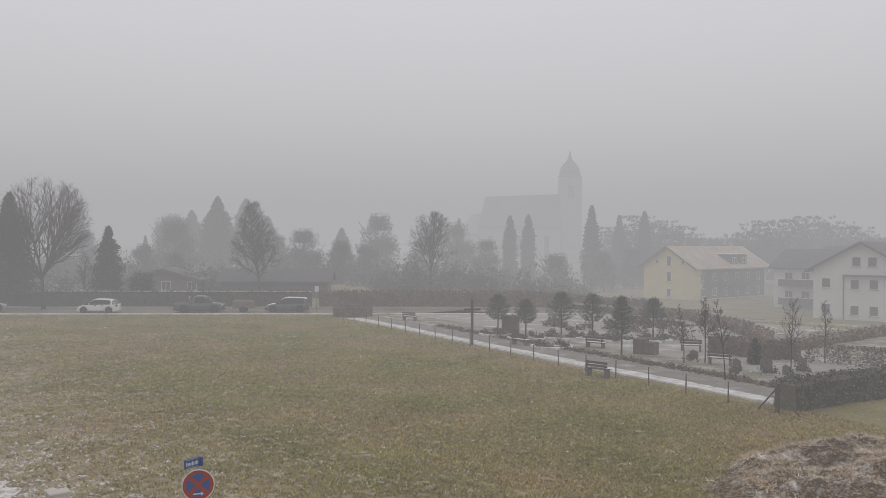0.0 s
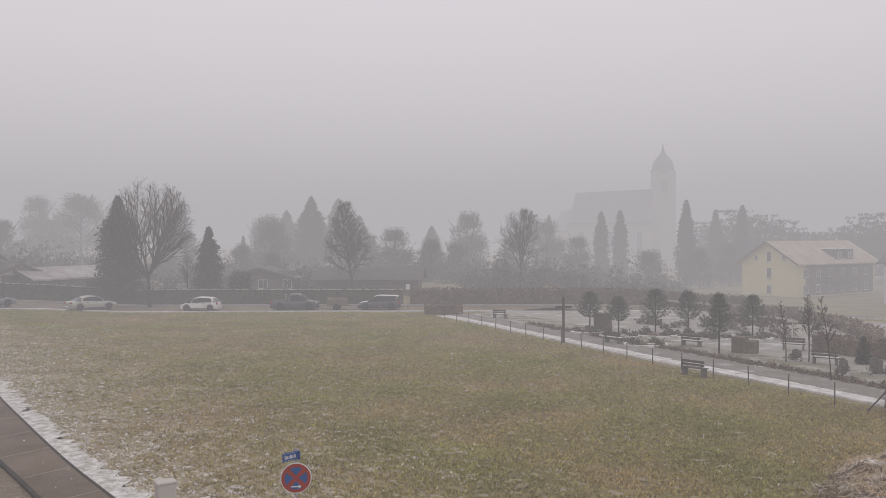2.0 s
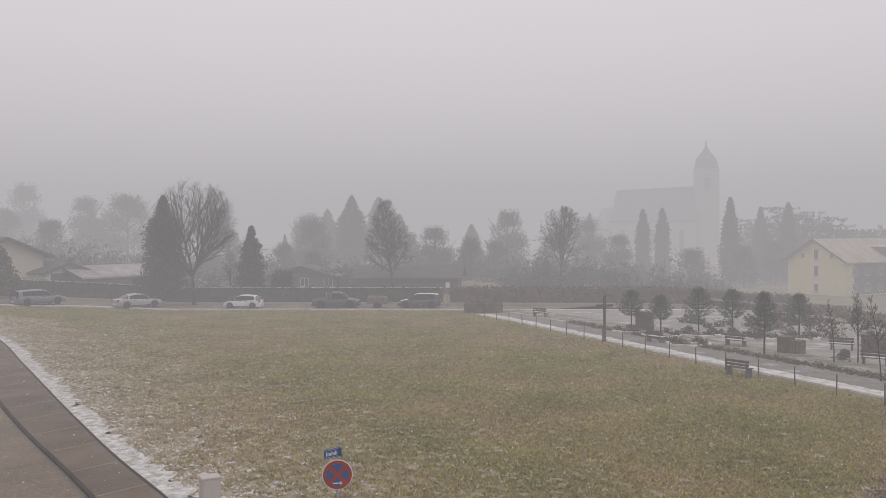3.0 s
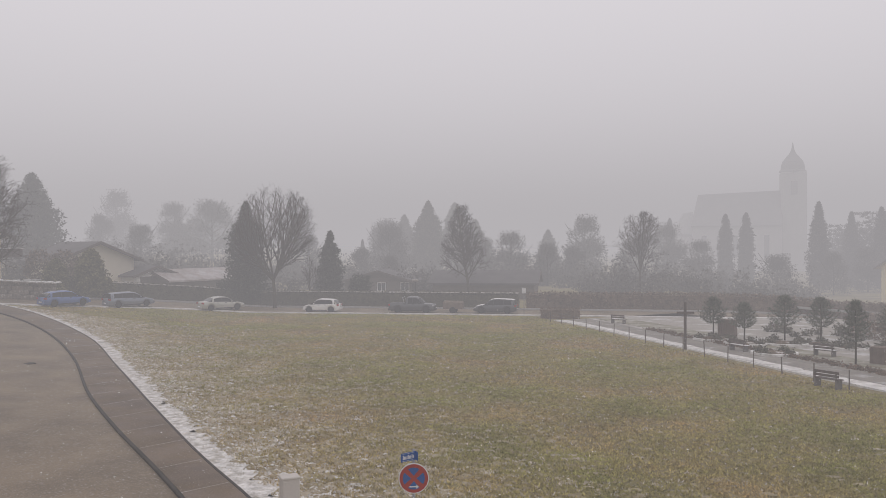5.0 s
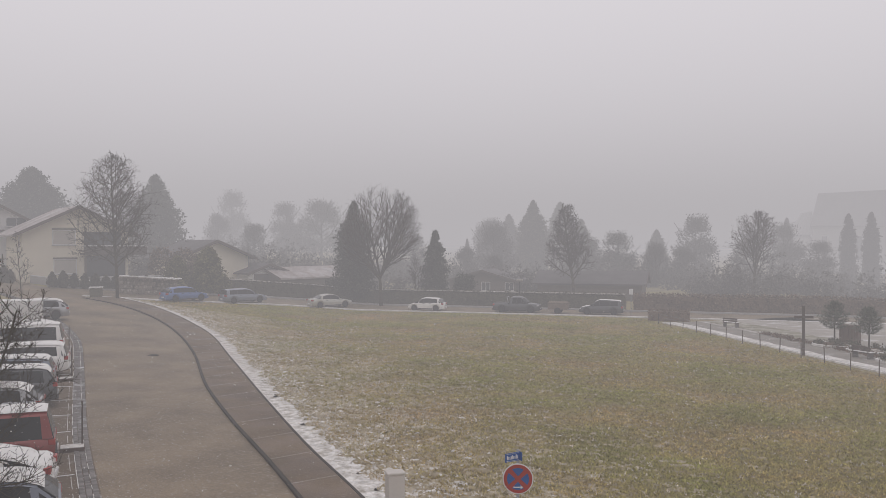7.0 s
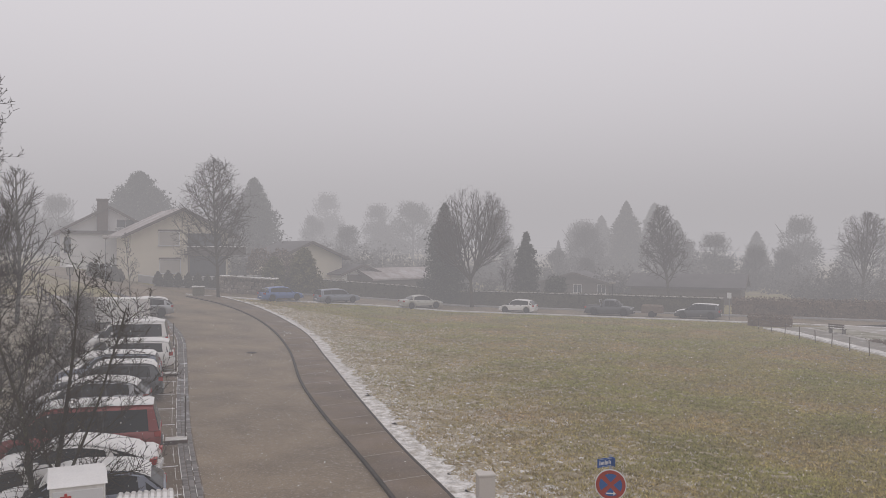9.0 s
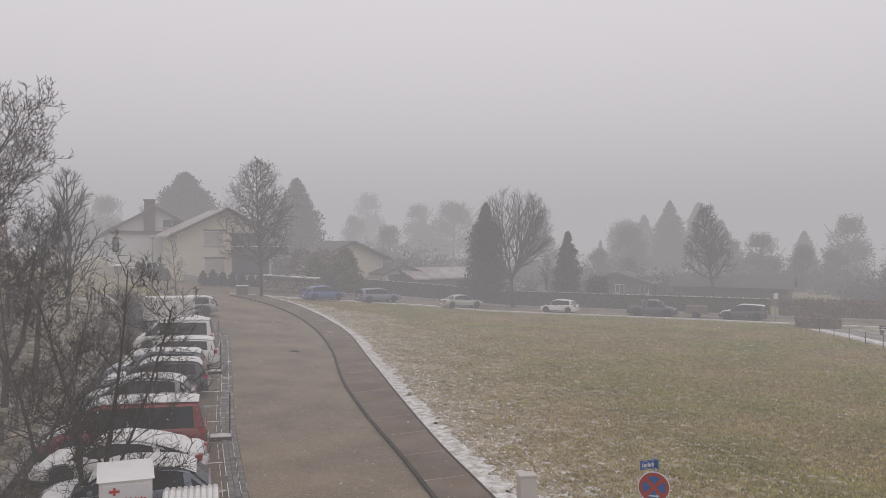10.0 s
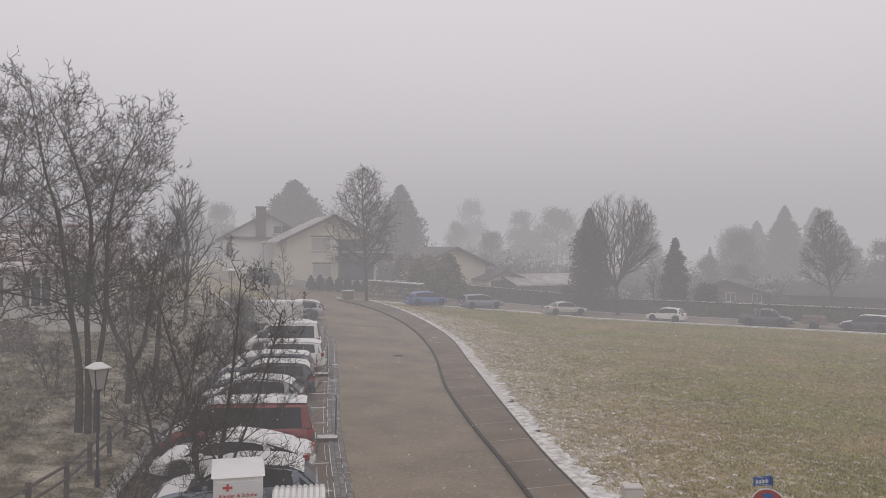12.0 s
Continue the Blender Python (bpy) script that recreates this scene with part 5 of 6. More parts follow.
# clothes bank and ribbed container
bank = thing("clothes_bank", "white steel clothes bank with red print and snow", "container", x=-14.6, y=11.35, turn=53, scale=1.035)
part("body", Shape().box(-.51, .51, 0, 1.15, 0, 1.8, .02), bank, material=P_WHITE)
part("roof", Shape().add([(-.55, -.04, 1.8), (.55, -.04, 1.8), (.55, 1.19, 1.8), (-.55, 1.19, 1.8), (-.55, .3, 1.93), (.55, .3, 1.93), (.55, 1.0, 1.97), (-.55, 1.0, 1.97)], [(0, 1, 5, 4), (4, 5, 6, 7), (7, 6, 2, 3), (1, 2, 6, 5), (0, 4, 7, 3), (3, 2, 1, 0)]), bank, "snow-covered lid", material=SNOW)
part("front_panel", Shape().box(-.46, .46, -.03, -.004, .25, 1.72, .01), bank, material=SIGNWHITE)
part("emblem", Shape().box(-.32, -.12, -.045, -.034, 1.575, 1.625).box(-.245, -.195, -.046, -.033, 1.525, 1.675), bank, "plain red cross shape", material=REDPRINT)
txt = bpy.data.curves.new("lettering", "FONT")
txt.body, txt.size, txt.extrude, txt.align_x = "Kleider & Schuhe", 0.112, 0.004, "CENTER"
txt.materials.append(REDPRINT)
lettering = new("lettering", txt)
lettering.parent = bank
lettering.matrix_basis = pose(0, -.04, 1.39, 90, 0, 0)
bin_ = thing("container", "white ribbed container with a rounded lid", "container", x=-13.1, y=11.75, turn=47)
part("body", Shape().box(-.55, .55, 0, 1.1, 0, 1.42, .04), bin_, material=P_WHITE)
for k in range(9):
    part("rib", Shape().tube([(-.5 + k * .125, -.03, 1.42), (-.5 + k * .125, .1, 1.54), (-.5 + k * .125, .55, 1.60), (-.5 + k * .125, 1.0, 1.54), (-.5 + k * .125, 1.13, 1.42)], [.07] * 5, 6), bin_, material=P_WHITE)

# ---------------------------------------------------------------- street furniture
sign = thing("traffic_sign", "round red and blue no-stopping sign with street plate", "traffic sign", x=-4.6, y=15.43, turn=16.6)
part("pole", Shape().tube([(0, 0.03, -.3), (0, 0.03, 2.8)], [.03, .03], 10), sign, material=STEEL, smooth=True)
disc = part("disc", Shape().lathe([(.285, 0), (.3, .004), (.3, .012), (.285, .016)], 40), sign, at=pose(0, -.02, 2.24, 90, 0, 0), material=SIGNWHITE)
part("border", Shape().lathe([(.28, .0165), (.28, .02)], 40), disc, "red ring and cross", material=SIGNRED)
for k in range(4):
    a0 = k * math.pi / 2 + math.pi / 4
    pts = [(.052, 0)] + [(.215 * math.cos(b), .215 * math.sin(b)) for b in [(-0.56 + 1.12 * j / 8) for j in range(9)]]
    pts = [(x * math.cos(a0 + math.pi / 4) - y * math.sin(a0 + math.pi / 4), x * math.sin(a0 + math.pi / 4) + y * math.cos(a0 + math.pi / 4)) for x, y in pts]
    n = len(pts)
    part("blue_field", Shape().add([(x, y, .0205) for x, y in pts] + [(x, y, .024) for x, y in pts], [tuple(range(n, 2 * n))] + [(i, (i + 1) % n, n + (i + 1) % n, n + i) for i in range(n)]), disc, material=SIGNBLUE)
part("arrow", Shape().box(-.09, .07, -.172, -.15, .0245, .028).add([(.05, -.2, .0245), (.1, -.161, .0245), (.05, -.122, .0245), (.05, -.2, .028), (.1, -.161, .028), (.05, -.122, .028)], [(3, 4, 5), (0, 1, 4, 3), (1, 2, 5, 4), (2, 0, 3, 5)]), disc, "white arrow", material=SIGNWHITE)
plate = part("name_plate", Shape().box(-.36, 0, -.012, .0, 0, .17, .008), sign, "blue enamel plate", at=pose(.03, 0, 2.6, 0, 0, 38), material=SIGNBLUE)
bars = Shape().box(-.33, -.03, -.0135, -.0125, .015, .019).box(-.33, -.03, -.0135, -.0125, .151, .155)
for k in range(9):
    bars.box(-.315 + k * .031, -.297 + k * .031, -.0145, -.0125, .045, .105 + .02 * (k in (0, 4, 7)))
part("print", bars, plate, "white bars", material=SIGNWHITE)
part("plate", Shape().box(0, .12, -.012, 0, 0, .17, .008), sign, "second blue plate seen edge-on", at=pose(.03, .02, 2.6, 0, 0, -62), material=SIGNBLUE)

cabinet = thing("utility_cabinet", "pale grey utility cabinet beside the footpath", "cabinet", x=-8.53, y=18.17, turn=38)
part("body", Shape().box(-.21, .21, -.17, .17, -.1, 1.22, .015), cabinet, material=GREYBOX)
part("lid", Shape().box(-.23, .23, -.19, .19, 1.22, 1.28, .018), cabinet, material=GREYBOX)
part("door", Shape().box(-.19, .19, -.178, -.171, .12, 1.18, .003), cabinet, material=GREYBOX)
part("latch", Shape().tube([(.14, -.178, .6), (.14, -.2, .6)], [.025, .02], 8), cabinet, material=BLACKTRIM)


def lamp(label, x, y, h=3.5):
    t = thing("street_lamp", label, "street lamp", "lantern lamps", x=x, y=y)
    part("post", Shape().tube([(0, 0, -.2), (0, 0, .5), (0, 0, .55), (0, 0, h - 1.0), (0, 0, h - .8)], [.075, .07, .045, .04, .05], 10), t, material=BLACKIRON, smooth=True)
    g = [(.11, h - .72), (.2, h - .12)]
    head = part("lantern", Shape().add([(s * r, q * r, z) for r, z in g for s, q in ((-1, -1), (1, -1), (1, 1), (-1, 1))], [(3, 2, 1, 0), (4, 5, 6, 7), (0, 1, 5, 4), (1, 2, 6, 5), (2, 3, 7, 6), (3, 0, 4, 7)]), t, "frosted glass lantern", material=LAMPGLASS)
    fr = Shape()
    for s, q in ((-1, -1), (1, -1), (1, 1), (-1, 1)):
        fr.tube([(s * .12, q * .12, h - .76), (s * .205, q * .205, h - .1)], [.018, .018], 5)
    fr.tube([(0, 0, h - .8), (0, 0, h - .74)], [.06, .14], 8)
    part("frame", fr, head, material=BLACKIRON)
    part("cap", Shape().add([(s * .26, q * .26, h - .1) for s, q in ((-1, -1), (1, -1), (1, 1), (-1, 1))] + [(s * .08, q * .08, h + .04) for s, q in ((-1, -1), (1, -1), (1, 1), (-1, 1))] + [(s * .26, q * .26, h - .13) for s, q in ((-1, -1), (1, -1), (1, 1), (-1, 1))], [(0, 1, 5, 4), (1, 2, 6, 5), (2, 3, 7, 6), (3, 0, 4, 7), (4, 5, 6, 7), (11, 10, 9, 8), (8, 9, 1, 0), (9, 10, 2, 1), (10, 11, 3, 2), (11, 8, 0, 3)]), head, "snow-dusted lid", material=SNOW)
    return t


lamp("black lantern street lamp with a snow-dusted lid", -22.2, 12.35, 3.55)
lamp("black lantern street lamp by the road fence", -54.2, 41.6, 3.4)
t3 = thing("street_lamp", "slim tall street lamp in front of the cream house", "street lamp", x=-69.6, y=57.6)
part("post", Shape().tube([(0, 0, -.2), (0, 0, 4.5)], [.06, .04], 8), t3, material=STEEL)
part("head", Shape().lathe([(.1, 4.5), (.32, 4.62), (.3, 4.78), (.1, 4.9)], 12), t3, "mushroom lamp head", material=LAMPGLASS)
t4 = thing("street_lamp", "small street lamp by the hedge", "street lamp", x=-25.2, y=86.0)
part("post", Shape().tube([(0, 0, -.2), (0, 0, 2.9)], [.05, .04], 8), t4, material=BLACKIRON)
part("head", Shape().box(-.35, .35, -.12, .12, 2.9, 3.15, .05), t4, material=LAMPGLASS)
t5 = thing("street_sign", "small white street sign on a pole", "sign", x=-12.4, y=80.6)
part("pole", Shape().tube([(0, 0, -.2), (0, 0, 2.6)], [.035, .035], 8), t5, material=STEEL)
part("panel", Shape().box(-.2, .2, -.03, -.004, 2.05, 2.6, .02), t5, material=SIGNWHITE, at=pose(0, -.04, 0))

# wooden post-and-rail fence behind the bays
fence_pts = even(V2([(-19.4, 8.0), (-21.6, 11.0), (-25.6, 15.0), (-30.2, 19.4), (-35.5, 24.6), (-41, 30.2), (-47.5, 35.6), (-54.5, 40.4), (-61.5, 44.2)]), 28)
rail_fence = thing("rail_fence", "weathered wooden post-and-rail fence behind the bays", "fence", x=0, y=0, z=0)
post_mesh = Shape().box(-.06, .06, -.06, .06, -.3, 1.05, .012).mesh("post", DARKWOOD)
for p in fence_pts:
    part("post", post_mesh, rail_fence, at=pose(p.x, p.y, ground_z(p.x, p.y), 0, 0, 45))
for a, b in zip(fence_pts, fence_pts[1:]):
    for hgt in (.55, .92):
        part("rail", Shape().tube([(a.x, a.y, ground_z(a.x, a.y) + hgt), (b.x, b.y, ground_z(b.x, b.y) + hgt)], [.05, .045], 6), rail_fence, material=DARKWOOD)

# small thujas along the garden wall by the bend
thuja = conifer("small clipped thuja in a row by the garden wall", -66.8, 61.9, 61, 1.5, .85, HEDGE, "thuja", per=9, density=1.0, round_top=.6, ragged=.12, size=.11, bottom=.02, dense=True)
row = even(V2([(-66.8, 61.9), (-64.6, 64.4), (-62.4, 67.6), (-60.2, 70.8)]), 12)
for p in row[1:] + even(V2([(-58.6, 73.2), (-57.0, 75.6)]), 4) + even(V2([(-75.5, 60.6), (-70.5, 60.2)]), 6):
    s = 0.9 + .25 * random.random()
    copy_thing(thuja, pose(p.x, p.y, ground_z(p.x, p.y), 0, 0, 360 * random.random())).scale = (s, s, s)
wall_pts = V2([(-70.6, 62.6), (-67.2, 63.4), (-64.8, 66.2), (-61.6, 71.2)])
solid("garden_wall", ribbon(offset(wall_pts, .4), offset(wall_pts, .1), .75, 1, 40, skirt=1.2), CONCRETE, "low garden wall with snow on top", "wall", kind="structure")
solid("wall_snow", ribbon(offset(wall_pts, .42), offset(wall_pts, .08), .8, 2, 40, .02, skirt=.05), SNOW, "snow lying on the garden wall", "snow", kind="structure")
rb = thing("grit_bin", "dark grit bin at the road bend", "bin", x=-59.5, y=60.3, turn=40)
part("body", Shape().box(-.55, .55, -.4, .4, 0, .8, .05), rb, material=HEDGE)
part("lid", Shape().box(-.6, .6, -.45, .45, .8, .92, .05), rb, "snowy lid", material=SNOW)
rocks = thing("rock_garden", "stacked rock wall with snow on top beside the tree", "rocks", x=-60.0, y=66.0)
rr = random.Random(4)
ra, rb_ = Vector((-61.0, 65.0)), Vector((-57.6, 69.8))
for q in range(4):
    for k in range(9):
        a = ra.lerp(rb_, (k + .5 * (q % 2) + rr.uniform(-.15, .15)) / 9)
        w, d, h = rr.uniform(.3, .42), rr.uniform(.3, .4), rr.uniform(.2, .27)
        rk = Shape().box(-w, w, -d, d, -h, h, .1)
        part("rock", rk, rocks, at=pose(a.x + 60 - .12 * q, a.y - 66 + .06 * q, ground_z(a.x, a.y) - ground_z(-60, 66) + .2 + .42 * q, 8 * rr.uniform(-1, 1), 8 * rr.uniform(-1, 1), 55 + 20 * rr.uniform(-1, 1)), material=ROCK)
for k in range(8):
    a = ra.lerp(rb_, (k + .5) / 8)
    part("snow_cover", Shape().box(-.48, .48, -.4, .4, -.05, .07, .05), rocks, "snow on the top stones", at=pose(a.x + 60.3, a.y - 66.2, ground_z(a.x, a.y) - ground_z(-60, 66) + 1.76, 5 * rr.uniform(-1, 1), 5 * rr.uniform(-1, 1), 55), material=SNOW)

strip = offset(GUTTER_LINE, 5.9)
for k, p in enumerate(even(even(strip, 200)[18:110], 16)):
    bare_tree("low twiggy shrub in the strip behind the bays", p.x, p.y, 500 + k, .9 + .35 * math.sin(k * 2.1), .8, .014, .03, "strip shrubs", "leafless_shrub", kids=(7, 5, 4, 3), lean=.8, crook=.22, stems=4, min_r=.006)

# undergrowth and leafless shrubs behind the fence
for k, (x, y) in enumerate(((-45.2, 17.6), (-44.0, 19.8), (-46.2, 15.6))):
    shrub("reddish brown leafy shrub beside the grey house", x, y, 620 + k, 1.2, 1.5, BEECH, n=150, per=8, size=.12)
for k, (x, y, h) in enumerate(((-29.5, 18.6, 2.2), (-33.5, 23.0, 2.6), (-37.0, 27.4, 3.0), (-41.5, 31.8, 2.6), (-46, 36.5, 2.4), (-35.2, 17.5, 2.2), (-41.5, 24.5, 2.4), (-52.0, 40.6, 2.0))):
    bare_tree("tangled leafless shrub behind the fence", x, y, 70 + k, h, 1.5, .03, .05, "leafless shrubs", "leafless_shrub", kids=(9, 6, 5, 3), lean=.8, crook=.25, stems=4, min_r=.006)

# ---------------------------------------------------------------- graveyard
wire = thing("wire_fence", "low wire fence on thin wooden posts", "fence", x=0, y=0, z=0)
fpts = even(V2([(-8.9, 73.2), (-4.41, 65.5), (0.9, 56.0), (5.74, 47.3), (9.2, 41.0), (11.39, 37.0), (13.58, 33.3)]), 20)
pm = Shape().tube([(0, 0, -.3), (0, 0, .9)], [.033, .03], 7).mesh("post", WOOD)
for p in fpts:
    part("post", pm, wire, at=pose(p.x, p.y, 0, 2 * math.sin(p.x * 7), 2 * math.cos(p.y * 5), 0))
for hgt in (.3, .58, .85):
    part("wire", Shape().tube([(p.x, p.y, hgt) for p in fpts], [.006] * len(fpts), 3), wire, material=STEEL)
end = thing("corner_post", "braced wooden corner post of the wire fence", "post", x=13.62, y=33.15, turn=-60)
part("post", Shape().tube([(0, 0, -.3), (0, 0, 1.2)], [.06, .055], 8), end, material=DARKWOOD)
for s in (1, -1):
    part("brace", Shape().tube([(s * .95, .05 * s, 0), (0, 0, 1.1)], [.032, .032], 7), end, material=DARKWOOD)

cross = thing("wooden_cross", "tall dark wooden cross beside the path", "cross", x=2.0, y=55.6, turn=8)
part("upright", Shape().box(-.08, .08, -.08, .08, -.3, 3.05, .015), cross, material=DARKWOOD)
part("crossbar", Shape().box(-.56, .56, -.11, -.084, 2.3, 2.44, .01), cross, material=DARKWOOD)


def bench(label, a, b, snow=False):
    a, b = Vector(a), Vector(b)
    m, ang = (a + b) / 2, math.degrees(math.atan2(b.y - a.y, b.x - a.x))
    L = 1.5
    t = thing("bench", label, "bench", "graveyard benches", x=m.x, y=m.y, turn=ang, scale=.9)
    for s in (-1, 1):
        part("foot", Shape().box(s * .62 - .05, s * .62 + .05, -.22, .26, -.1, .42, .02), t, "dark concrete foot", material=DARKCONC)
        part("arm", Shape().box(s * .62 - .03, s * .62 + .03, .2, .26, .42, .84, .012), t, material=DARKWOOD)
    for k in range(3):
        part("seat_slat", Shape().box(-L / 2, L / 2, -.26 + .16 * k, -.13 + .16 * k, .424, .465, .01), t, material=DARKWOOD)
    for k in range(2):
        part("back_slat", Shape().box(-L / 2, L / 2, .155, .195, .56 + .18 * k, .70 + .18 * k, .01), t, material=DARKWOOD)
    if snow:
        part("snow_cover", Shape().box(-L / 2 + .02, L / 2 - .02, -.25, .15, .468, .5, .015), t, "thin snow on the seat", material=SNOW)


bench("dark wooden bench on concrete feet beside the path", (8.65, 41.6), (7.42, 42.9))
bench("dark bench with snow on its seat", (16.5, 52.0), (15.2, 52.5), True)
bench("dark bench with snow on its seat by the beds", (10.6, 53.0), (9.4, 54.0), True)
bench("dark bench beside a round bed", (5.8, 54.3), (4.7, 55.6), True)
bench("dark bench near the path entrance", (-2.1, 71.6), (-3.7, 72.5), True)
bench("dark bench beside the graves", (16.2, 46.0), (15.2, 46.6), True)

# standard pines
def young_pine(label, x, y, seed, h, w):
    """A bare stem with whorls of upturned boughs that end in brushes of long needles."""
    rng = np.random.default_rng(seed)
    t = thing("pine", label, "tree", "young pines", x=x, y=y)
    wood, tips = Shape().tube([(0, 0, -.1), (.03, .02, h * .5), (0, 0, h * .96)], [.06, .045, .012], 7), []
    whorls = 8
    for q in range(whorls):
        f = q / (whorls - 1)
        z = h * (.36 + .56 * f)
        reach = w / 2 * (1 - .78 * f ** 1.3) * (.75 + .25 * min(1, 4 * f + .2))
        for b in range(7):
            a = 2 * np.pi * (b + rng.uniform(-.25, .25)) / 7 + q
            r = reach * rng.uniform(.75, 1.2)
            end = (r * np.cos(a), r * np.sin(a), z + r * rng.uniform(.25, .6))
            wood.tube([(0, 0, z), (.55 * end[0], .55 * end[1], z + .12 * r), end], [.016, .012, .007], 4, False)
            for g in (.4, .6, .8, 1.0):
                tips.append((end[0] * g, end[1] * g, z + (end[2] - z) * g * g))
    tips.append((0, 0, h * .97))
    part("trunk", wood, t, material=BARK)
    c = np.repeat(np.array(tips), 23, axis=0) + rng.normal(0, .045, (23 * len(tips), 3))
    d = rng.normal(0, 1, c.shape) + (0, 0, .9) + c * (.5, .5, 0)
    d /= np.linalg.norm(d, axis=1, keepdims=True)
    side = np.cross(d, rng.normal(0, 1, c.shape))
    side /= np.linalg.norm(side, axis=1, keepdims=True) + 1e-6
    part("crown", soup("crown", np.stack([c - side * .011, c + side * .011, c + d * rng.uniform(.12, .26, (len(c), 1))], 1), PINE), t)
    return t


for k, (x, y, h, w) in enumerate(((4.2, 62.4, 3.0, 2.1), (6.1, 60.2, 2.8, 2.1), (8.8, 60.8, 3.3, 2.4), (11.0, 60.2, 3.2, 2.3), (10.9, 49.9, 3.7, 1.8), (15.0, 58.4, 3.0, 2.1))):
    young_pine("young standard pine with a bare stem", x, y, 80 + k, h, w)

# slim bare trees among the graves
for k, (x, y, h, r) in enumerate(((13.8, 46.8, 3.4, .5), (15.1, 47.1, 3.6, .8), (14.2, 41.1, 4.0, .75), (17.5, 41.2, 3.9, 1.25), (22.1, 47.3, 3.5, .8), (15.4, 48.0, 3.5, .8))):
    bare_tree("slim young bare tree in the graveyard", x, y, 90 + k, h, r, .035, .36, "young bare trees", kids=(16, 6, 5, 3), lean=.75, min_r=.0055)

# round beds with stone rims and low shrubs
for k, (x, y, r) in enumerate(((4.2, 61.2, 1.5), (6.0, 58.6, 1.4), (8.6, 59.4, 1.6), (11.0, 59.0, 1.6), (7.2, 53.9, 1.4), (14.9, 57.8, 1.3), (12.2, 57.4, 1.1))):
    bed = thing("round_bed", "round planting bed with a stone rim", "planting bed", "round beds", x=x, y=y)
    part("rim", Shape().lathe([(r, -.1), (r, .16), (r - .16, .19), (r - .2, .05)], 26), bed, "snow-dusted stone rim", material=PATCHSNOW)
    part("soil", Shape().lathe([(r - .15, -.05), (r - .16, .1), (r * .5, .2), (.1, .24)], 18), bed, material=SOIL)
    for j in range(4):
        a = 1.6 * j + k
        shrub("low grey-green shrub in a round bed", x + .7 * r * math.cos(a), y + .7 * r * math.sin(a), 100 + 5 * k + j, .34, .42, SHRUB, n=30, per=6, size=.1)

# urn wall, graves, gravestones
block = thing("urn_wall", "brown plank-clad block among the graves", "block", x=12.6, y=50.6, turn=-32)
for k in range(9):
    part("plank", Shape().box(-.7 + .15 * k, -.56 + .15 * k, -.45, .45, 0, 1.0 - .2 * (k > 4), .012), block, material=CORTEN)
block2 = thing("urn_wall", "small brown plank-clad block beside a pine", "block", x=5.2, y=62.6, turn=-20)
for k in range(8):
    part("plank", Shape().box(-.6 + .15 * k, -.46 + .15 * k, -.4, .4, 0, 1.35, .012), block2, material=CORTEN)
for k, (x, y, w, h, ang) in enumerate(((15.7, 43.7, .55, .95, -20), (17.3, 43.7, .75, 1.0, -15), (17.75, 42.2, .45, .8, -10), (14.85, 48.4, .6, .75, -25), (19.6, 44.6, .6, .9, -20), (20.6, 49.0, .6, .85, -20))):
    g = thing("grave", "dark stone grave with low planting", "grave", "graves", x=x, y=y, turn=ang)
    w, h = w * .8, h * .8
    part("headstone", Shape().add([(-w / 2, 0, -.1), (w / 2, 0, -.1), (w / 2, .16, -.1), (-w / 2, .16, -.1), (-w / 2, 0, h * .85), (w / 2, 0, h * .8), (w / 2, .16, h * .8), (-w / 2, .16, h * .85), (-.1 * w, 0, h), (-.1 * w, .16, h)], [(3, 2, 1, 0), (0, 1, 5, 8, 4), (2, 3, 7, 9, 6), (1, 2, 6, 5), (3, 0, 4, 7), (4, 8, 9, 7), (8, 5, 6, 9)]), g, "dark gravestone", material=DARKCONC)
    part("border", Shape().box(-w * .7, w * .7, -1.5, -.02, -.05, .12, .03), g, "stone border", material=CONCRETE)
    tagged(part("planting", soup("planting", scatter_leaves(np.random.default_rng(200 + k), np.random.default_rng(300 + k).uniform((-w * .6, -1.4, .12), (w * .6, -.1, .3), (36, 3)), .1, 6), SHRUB), g), kind="stuff")
cone = conifer("small conical evergreen between the graves", 17.8, 46.6, 120, 1.5, .7, HEDGE, "dwarf_conifer", per=8, density=1, size=.1, bottom=.02, dense=True)
rng_g = random.Random(12)
for k in range(60):
    p = PATH_R[0].lerp(PATH_R[-1], .22 + .74 * k / 59) + Vector((.87, .5)) * 2.65
    shrub("low brown bedding plant along the path edge", p.x + rng_g.uniform(-.2, .2), p.y, 530 + k, rng_g.uniform(.35, .6), rng_g.uniform(.1, .2), BEECH, n=26, per=7, size=.07, group="path edging plants")
for k in range(22):
    shrub("small frosty plant on a grave plot", rng_g.uniform(6, 22), rng_g.uniform(64, 72), 170 + k, .35, .4, SHRUB, n=20, per=6, size=.12, group="grave plants")

leafy_block("hedge", "gappy brown hornbeam hedge behind the benches", [(13.7, 66.4), (17.75, 56.8)], .7, 1.2, BEECH, 11, gaps=.45, size=0.075, density=70)
leafy_block("hedge", "brown hornbeam hedge between grave rows", [(17.3, 52.6), (18.5, 49.6), (20.9, 47.9)], .7, 1.05, BEECH, 12, size=0.075, density=70)
leafy_block("hedge", "gappy brown hedge near the lawn", [(21.2, 47.8), (24.4, 45.6), (27, 44)], .7, 1.0, BEECH, 13, gaps=.4, size=0.075, density=70)
leafy_block("hedge", "clipped olive-brown hedge at the graveyard corner", [(14.2, 33.9), (16.4, 35.3), (20.5, 37.6), (26, 40.6)], 1.1, 1.15, SHRUB, 14, size=0.075, density=70)
